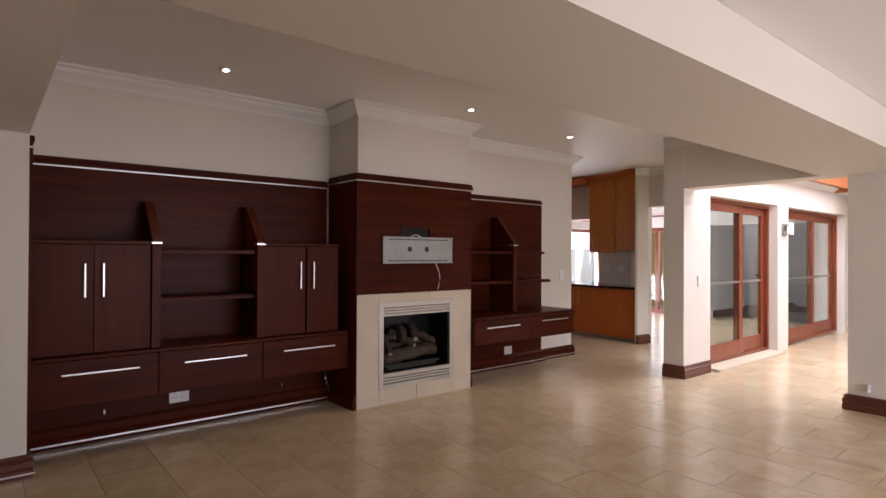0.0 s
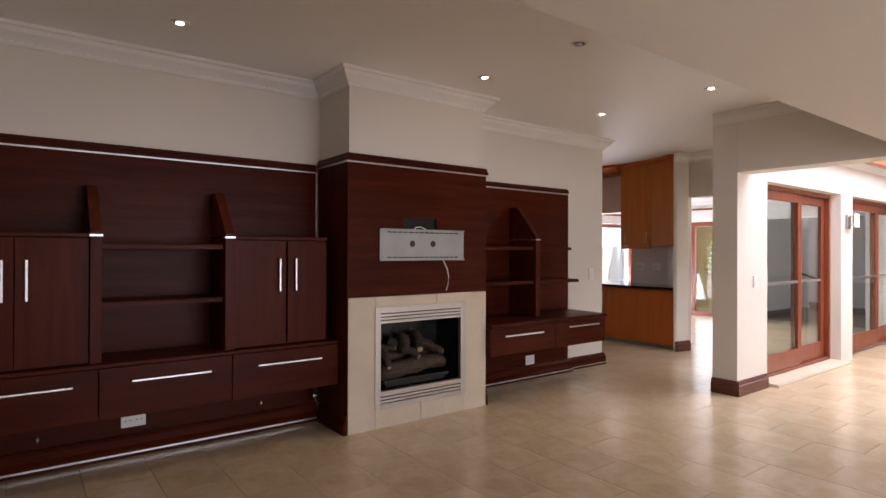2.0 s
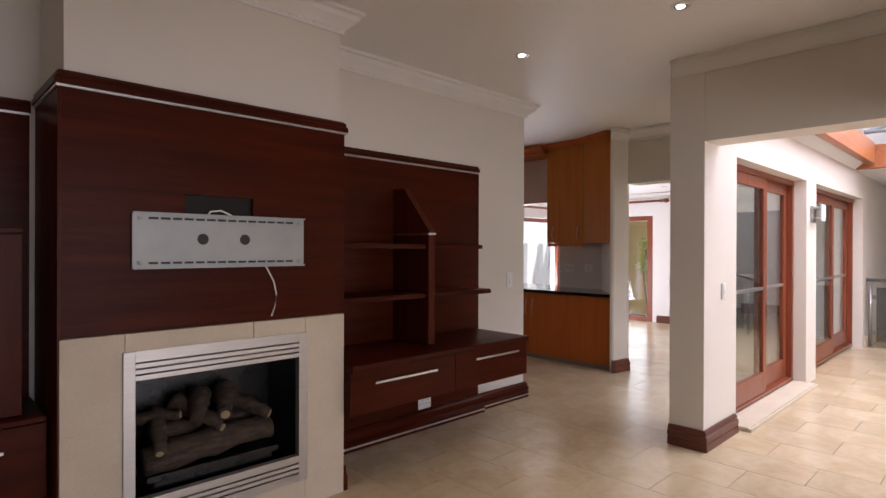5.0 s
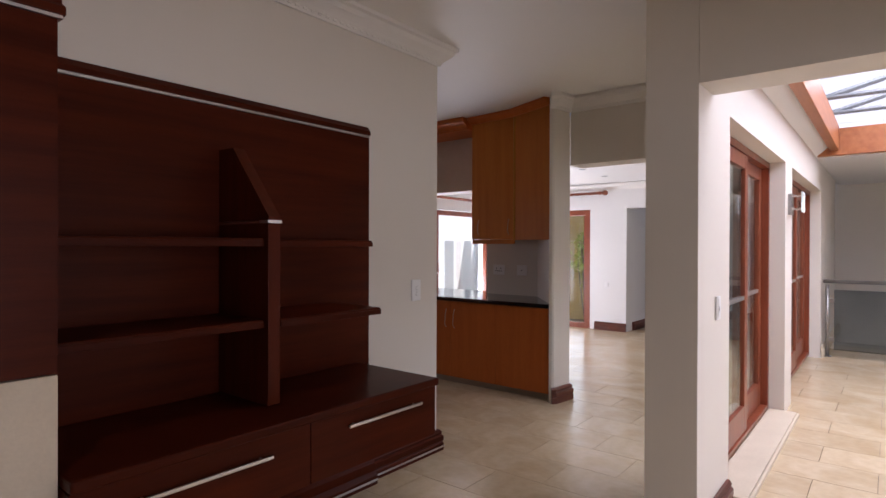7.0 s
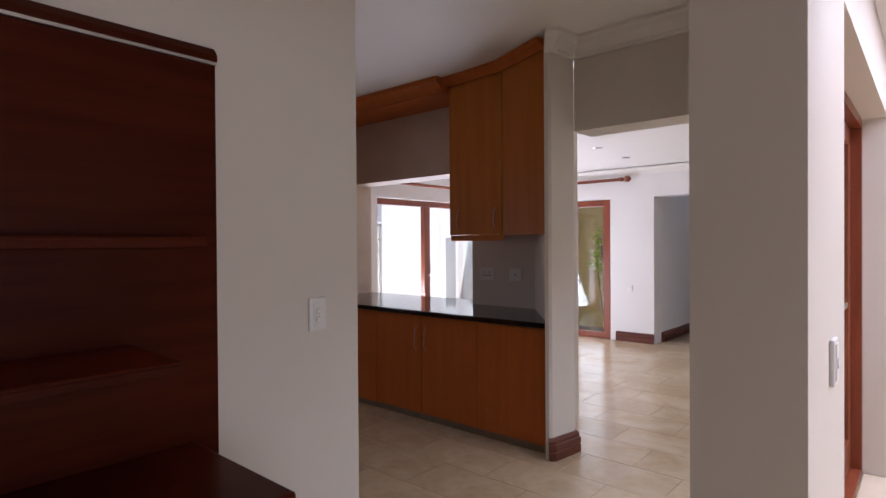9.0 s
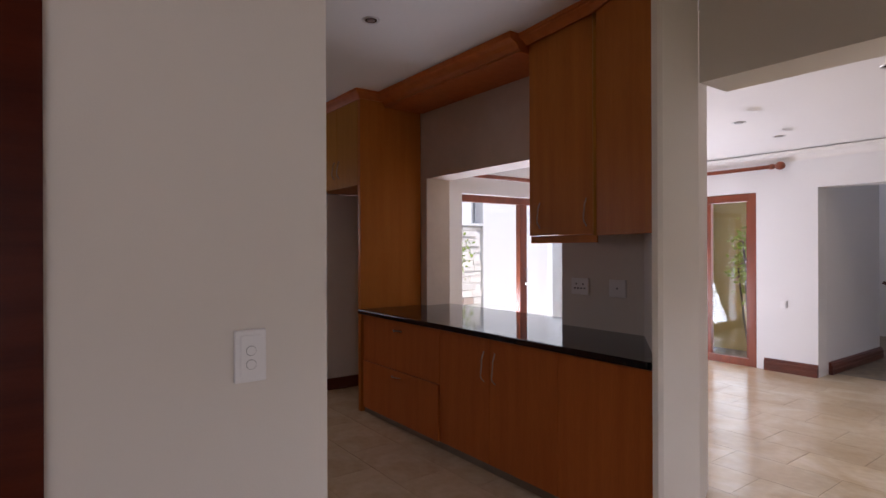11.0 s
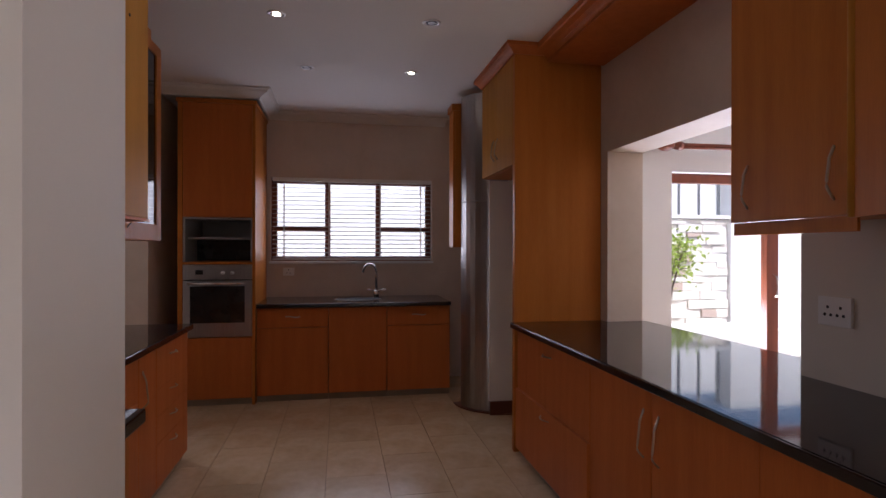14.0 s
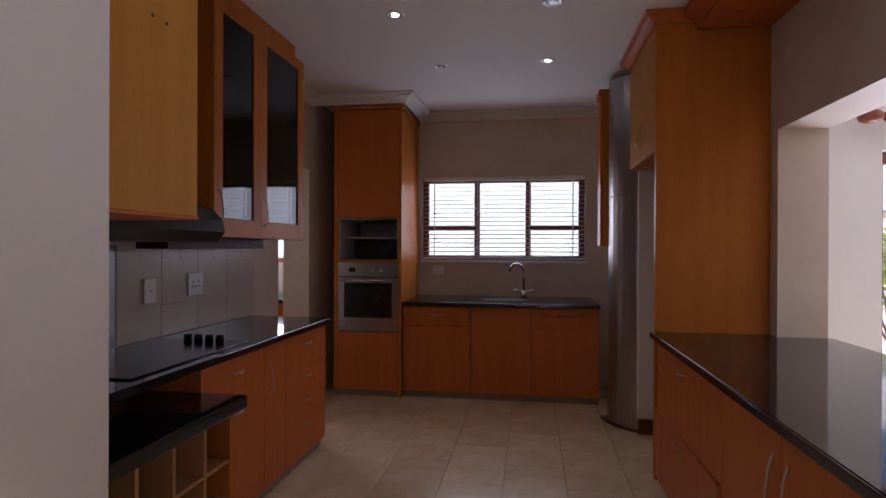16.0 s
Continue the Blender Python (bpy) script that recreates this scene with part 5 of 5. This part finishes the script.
for q in ((6.40, 6.45, 1.24, 2.005), (7.826, 7.876, 1.24, 2.005), (6.45, 7.826, 1.24, 1.285), (6.45, 7.826, 1.96, 2.005), (6.88, 6.93, 1.285, 1.96), (7.35, 7.40, 1.285, 1.96), (6.45, 6.88, 1.52, 1.56), (7.40, 7.826, 1.52, 1.56)):
    box(fb, q[0], q[1], 9.66, 9.71, q[2], q[3], 0.003)
part("frame", fb, REDW, kw)
for a, b in ((6.45, 6.88), (6.93, 7.35), (7.40, 7.826)):
    p = part("pane", blocks((a, b, 9.683, 9.688, 1.285, 1.96)), GLASS, kw)
    p.visible_shadow = False
part("sill", B(6.39, 7.886, 9.54, 9.66, 1.215, 1.239, bevel=0.004), WHITE, kw)
refit_on[0] = False
vb = thing("venetian_blind", (7.12, 10.4, 1.25), "lowered white slatted venetian blind with open slats", "blind")
bx0, bx1 = 6.305, 7.948
part("head_rail", B(bx0, bx1, 10.368, 10.43, 2.062, 2.102, bevel=0.004), BLIND, vb)
slat = mesh_of("slat", B(bx0, bx1, -0.024, 0.024, -0.0012, 0.0012), BLIND)
for k in range(18):
    s = new("slat", slat)
    s.parent = vb
    s.matrix_parent_inverse = Matrix.Translation(-vb.location)
    s.matrix_basis = Matrix.Translation((0, 10.40, 2.042 - k * 0.0445)) @ Matrix.Rotation(radians(9), 4, "X")
for x in (6.42, 6.87, 7.40, 7.83):
    part("ladder_tape", blocks((x - 0.006, x + 0.006, 10.371, 10.373, 1.27, 2.062)), BLIND, vb)
part("bottom_rail", B(bx0, bx1, 10.382, 10.418, 1.252, 1.272, bevel=0.003), BLIND, vb)
hc = thing("upper_cabinet", (8.1, 9.9, 1.385), "honey veneer wall cabinet beside the kitchen window", "upper cabinet")
part("body", B(7.988, 8.36, 9.32, 9.50, 1.385, 2.60, bevel=0.002), OAK, hc)
part("door", B(7.970, 7.986, 9.322, 9.498, 1.387, 2.598, bevel=0.0015), OAK, hc)
part("cornice_board", B(7.955, 8.36, 9.31, 9.515, 2.601, 2.66, bevel=0.003), OAK, hc)
refit_on[0] = True

sw2 = thing("scullery_window", (4.85, 9.68, 1.2), "dark timber scullery window with a white slatted blind", "window")
fb = bmesh.new()
for q in ((4.45, 4.50, 1.20, 2.0), (5.20, 5.25, 1.20, 2.0), (4.50, 5.20, 1.20, 1.25), (4.50, 5.20, 1.95, 2.0), (4.83, 4.87, 1.25, 1.95)):
    box(fb, q[0], q[1], 9.66, 9.71, q[2], q[3], 0.003)
part("frame", fb, REDW, sw2)
p = part("pane", blocks((4.50, 5.20, 9.683, 9.688, 1.25, 1.95)), GLASS, sw2)
p.visible_shadow = False
for k in range(14):
    part("slat", B(4.47, 5.23, 9.585, 9.618, 1.94 - 0.05 * k, 1.943 - 0.05 * k), BLIND, sw2)

# ---- dining room ----
gd = thing("garden_doors", (10.6, 8.2, 0), "wide red hardwood glazed garden doors", "door")
fb = bmesh.new()
for q in ((9.25, 9.31, 0, 1.93), (11.89, 11.95, 0, 1.93), (9.31, 11.89, 1.86, 1.93), (10.28, 10.40, 0, 1.86), (9.31, 10.28, 0, 0.14), (10.40, 11.89, 0, 0.14)):
    box(fb, q[0], q[1], 8.17, 8.23, q[2], q[3], 0.004)
part("frame", fb, REDW, gd)
for a, b in ((9.31, 10.28), (10.40, 11.89)):
    p = part("pane", blocks((a, b, 8.197, 8.203, 0.14, 1.86)), GLASS, gd)
    p.visible_shadow = False
part("handle", tube(bmesh.new(), [(10.34, 8.17, 0.98), (10.34, 8.13, 1.0), (10.34, 8.13, 1.14), (10.34, 8.17, 1.16)], 0.009), CHROME, gd)
for q0, q1, nm in (((12.50, 8.06, 2.27), (12.50, 6.46, 2.27), "curtain_pole"), ((12.45, 8.0, 2.13), (9.2, 8.0, 2.13), "curtain_pole")):
    cp = thing(nm, q1, "red-brown turned wooden curtain pole with ball finial", "curtain pole", "wooden curtain poles")
    part("pole", cyl(bmesh.new(), q0, q1, 0.024, 16), REDW, cp, smooth=True)
    bm = bmesh.new()
    bmesh.ops.create_uvsphere(bm, u_segments=18, v_segments=12, radius=0.048, matrix=Matrix.Translation(Vector(q1) + (Vector(q1) - Vector(q0)).normalized() * 0.04))
    part("finial", bm, REDW, cp, smooth=True)
    e = (Vector(q1) - Vector(q0)).normalized()
    part("collar", cyl(bmesh.new(), Vector(q1) - e * 0.05, Vector(q1) - e * 0.02, 0.034, 16), REDW, cp, smooth=True)
    c = Vector(q1) - e * 0.12
    o = Vector((0.088, 0, 0)) if abs(e.x) < 0.5 else Vector((0, 0.098, 0))
    part("bracket", cyl(bmesh.new(), c, c + o, 0.014, 12), REDW, cp)

cd = thing("courtyard_door", (12.7, 7.3, 0), "red hardwood sliding glass door to the courtyard", "door")
fb = bmesh.new()
for q in ((6.685, 6.765, 0, 1.975), (7.865, 7.945, 0, 1.975), (6.765, 7.865, 1.885, 1.975), (6.765, 7.865, 0, 0.09)):
    box(fb, 12.60, 12.68, q[0], q[1], q[2], q[3], 0.004)
part("frame", fb, REDW, cd)
fb = bmesh.new()
for q in ((7.18, 7.26, 0.09, 1.885), (6.768, 6.80, 0.09, 1.885)):
    box(fb, 12.64, 12.70, q[0], q[1], q[2], q[3], 0.004)
part("sliding_stile", fb, REDW, cd)
p = part("pane", blocks((12.655, 12.661, 6.765, 7.865, 0.09, 1.885)), GLASS, cd)
p.visible_shadow = False
light_switch(12.59, 6.42, 0.78, "x", "small white outlet on the dining wall", 0.06, 0.09)
for k, (y0, y1, z) in enumerate(((5.45, 6.118, 0.20), (4.75, 5.45, 0.13), (3.96, 4.75, 0.10))):
    sd = thing("stair_string", (15.6, (y0 + y1) / 2, 0.0), "stepped dark wooden stair string", "stair", "stair strings")
    part("board", B(15.55, 15.60, y0, y1, 0.0, z, bevel=0.004), BASEW, sd)
    part("cap", B(15.54, 15.61, y0, y1, z, z + 0.02, bevel=0.003), BASEW, sd)
hr = thing("stair_handrail", (16.54, 6.4, 0.78), "dark wooden stair handrail on the wall", "handrail")
part("rail", tube(bmesh.new(), [(16.54, 6.59, 0.87), (16.54, 6.38, 0.78), (16.54, 6.16, 0.70)], 0.025), BASEW, hr)

# ---- outside ----


def plant(name, at, height, spread, leaves, label, seed, leaf=0.07):
    """A shrub: forked stems and many small folded leaves round their upper ends."""
    rnd = random.Random(seed)
    pl = thing(name, at, label, "plant", "garden plants")
    at = Vector(at)
    bm, tips = bmesh.new(), []
    for k in range(7):
        a = rnd.uniform(0, 6.28)
        r = spread * rnd.uniform(0.2, 1)
        top = at + Vector((r * math.cos(a), r * math.sin(a), height * rnd.uniform(0.55, 1)))
        mid = at.lerp(top, 0.5) + Vector((rnd.uniform(-.1, .1), rnd.uniform(-.1, .1), 0.05)) * spread
        tube(bm, [at + Vector((rnd.uniform(-.03, .03), rnd.uniform(-.03, .03), 0)), mid, top], 0.012, 6)
        for f in (0.55, 0.75, 0.9, 1.0):
            tips.append(mid.lerp(top, f))
            side = mid.lerp(top, f) + Vector((rnd.uniform(-.3, .3), rnd.uniform(-.3, .3), rnd.uniform(0, .25))) * spread
            tube(bm, [mid.lerp(top, f), side], 0.006, 5)
            tips.append(side)
    part("stems", bm, BARK, pl)
    bm = bmesh.new()
    for k in range(leaves):
        c = rnd.choice(tips) + Vector((rnd.gauss(0, .24), rnd.gauss(0, .24), rnd.gauss(0, .26))) * spread
        m = Euler((rnd.uniform(-1, 1), rnd.uniform(-1, 1), rnd.uniform(0, 6.28))).to_matrix()
        s = leaf * rnd.uniform(0.6, 1.3)
        v = [bm.verts.new(c + m @ Vector(p) * s) for p in ((0, 0, 0), (0.5, 0.32, 0.08), (1, 0, 0), (0.5, -0.32, 0.08))]
        bm.faces.new((v[0], v[1], v[2]))
        bm.faces.new((v[0], v[2], v[3]))
    part("foliage", bm, LEAF, pl)
    return pl


structure("wall_courtyard", blocks((13.6, 13.8, 6.302, 7.3, -0.2, 3.0), (13.6, 13.8, 7.3, 8.6, -0.2, 3.0)), YELLOW, "ochre rendered courtyard wall")
# Assumed walls, kept low so their shadow stays off the stone wall.
structure("wall_garden", blocks((15.2, 15.4, 8.02, 10.5, -0.2, 1.5), (13.6, 13.8, 8.602, 9.5, -0.2, 1.5), (12.842, 13.598, 9.3, 9.5, -0.2, 1.5)), RENDER, "assumed pale garden wall, kept low to cast less shadow")
plant("courtyard_shrub", (13.35, 7.25, -0.2), 2.0, 0.32, 500, "slender leafy climber against the ochre wall", 4)
refit_on[0] = False
gw = thing("stone_garden_wall", (11.0, 12.0, -0.2), "stacked natural stone garden wall", "garden wall")
rnd = random.Random(8)
stones = bmesh.new()
z = -0.2
while z < 1.82:
    h = rnd.uniform(0.07, 0.15)
    x = 8.9
    while x < 12.5:
        w = min(rnd.uniform(0.16, 0.42), 12.66 - x)
        if rnd.random() < 0.09 and z > 0.3:
            part("dark_stone", B(x, x + w - 0.012, 11.83 + rnd.uniform(-0.03, 0.0), 12.1, z, z + h - 0.012, bevel=0.006), ROCKD, gw, "dark brown wall stone")
        else:
            box(stones, x, x + w - 0.012, 11.85 + rnd.uniform(-0.03, 0.02), 12.1, z, z + h - 0.012)
        x += w
    z += h
tagged(part("stones", stones, ROCK, gw), kind="stuff")
part("mortar", blocks((8.9, 12.66, 11.872, 12.09, -0.2, z - 0.012)), RENDER, gw)
part("coping", blocks((8.85, 12.66, 11.80, 12.15, z, z + 0.05)), RENDER, gw)
grl = thing("garden_railing", (11.0, 12.0, z + 0.05), "grey steel railing on the garden wall", "railing")
for k in range(12):
    part("baluster", B(8.95 + 0.33 * k, 8.98 + 0.33 * k, 11.96, 11.99, z + 0.05, z + 0.85), GREYST, grl)
part("top_rail", B(8.88, 12.64, 11.955, 11.995, z + 0.85, z + 0.89, bevel=0.004), GREYST, grl)
structure("wall_boundary", blocks((2.0, 8.5, 14.2, 14.4, -0.2, 2.3), (8.5, 19.0, 15.0, 15.2, -0.2, 3.4), (12.67, 16.5, 11.80, 12.15, -0.2, 2.75)), RENDER, "pale rendered boundary wall")
pl = thing("garden_planter", (11.0, 10.9, -0.2), "low white rendered planter", "planter")
part("box", B(9.2, 12.6, 10.6, 11.4, -0.2, 0.35, bevel=0.01), RENDER, pl)
plant("garden_shrub", (10.95, 10.75, 0.35), 1.20, 0.42, 1500, "airy lime green shrub in the planter", 21, 0.062)
plant("garden_shrub", (10.35, 10.95, 0.35), 1.0, 0.40, 1200, "airy lime green shrub in the planter", 22, 0.062)
house = thing("neighbour_house", (7.0, 18.0, -0.2), "pale rendered neighbouring house", "house")
part("wall", blocks((1.0, 12.0, 18.0, 24.0, -0.2, 5.2)), RENDER, house)
part("roof", blocks((0.6, 12.4, 17.6, 24.4, 5.2, 5.45)), GREYST, house)
for x in (4.9, 6.6, 8.3, 10.4):
    w = part("window", blocks((x, x + 0.9, 17.96, 18.0, 1.3, 2.6)), GREYST, house)

# ---- floor tiles ----
refit_on[0] = False
TW, TL = 0.36, 0.62
tile_mesh = mesh_of("floor_tile", B(0.0014, TW - 0.0014, 0.0014, TL - 0.0014, -0.0115, 0.0), TILE)
rest, near = bmesh.new(), []
rnd = random.Random(3)
floor_ob = bpy.data.objects["floor"]
i0, i1 = int((-3.0 - 5.82) / TW) - 1, int((12.6 - 5.82) / TW) + 2
for i in range(i0, i1):
    x = 5.82 + TW * i
    off = 3.22 if i % 2 == 0 else 2.91
    for j in range(-12, 14):
        y = off + TL * j
        cx, cy = x + TW / 2, y + TL / 2
        inside = (-3.0 < cx < 6.7 and -3.4 < cy < 5.65) or (6.4 < cx < 12.9 and 0.2 < cy < 5.7) or (5.2 < cx < 9.0 and 5.2 < cy < 10.6) or (8.7 < cx < 12.9 and 3.4 < cy < 8.9) or (3.6 < cx < 5.5 and 5.7 < cy < 10.6)
        if not inside:
            continue
        if (0.5 < cx < 8.4 and 1.9 < cy < 5.2) or (6.1 < cx < 8.2 and 5.2 <= cy < 9.7):
            near.append((x, y))
        else:
            box(rest, x + 0.0014, x + TW - 0.0014, y + 0.0014, y + TL - 0.0014, -0.0115, 0.0)
for x, y in near[:300]:
    t = new("floor_tile", tile_mesh)
    t.parent = floor_ob
    t.location = (x, y, rnd.uniform(-0.0006, 0.0))
for x, y in near[300:]:
    box(rest, x + 0.0014, x + TW - 0.0014, y + 0.0014, y + TL - 0.0014, -0.0115, 0.0)
ob = part("far_floor_tiles", rest, TILE, floor_ob)
tagged(ob, kind="stuff")

# splashback tiles behind hob and hatch
refit_on[0] = True
sw = bpy.data.objects["wall_kitchen_west"]
for z0, z1, wide in ((0.904, 1.06, 0.30), (1.06, 1.285, 0.30), (1.285, 1.36, 0.15)):
    for k in range(int(1.47 / wide)):
        y = 6.853 + wide * k
        part("splash_tile", B(5.6202, 5.628, y + 0.0015, y + wide - 0.0015, z0 + 0.0015, z1 - 0.0015), SPLASH, sw)
refit_on[0] = False
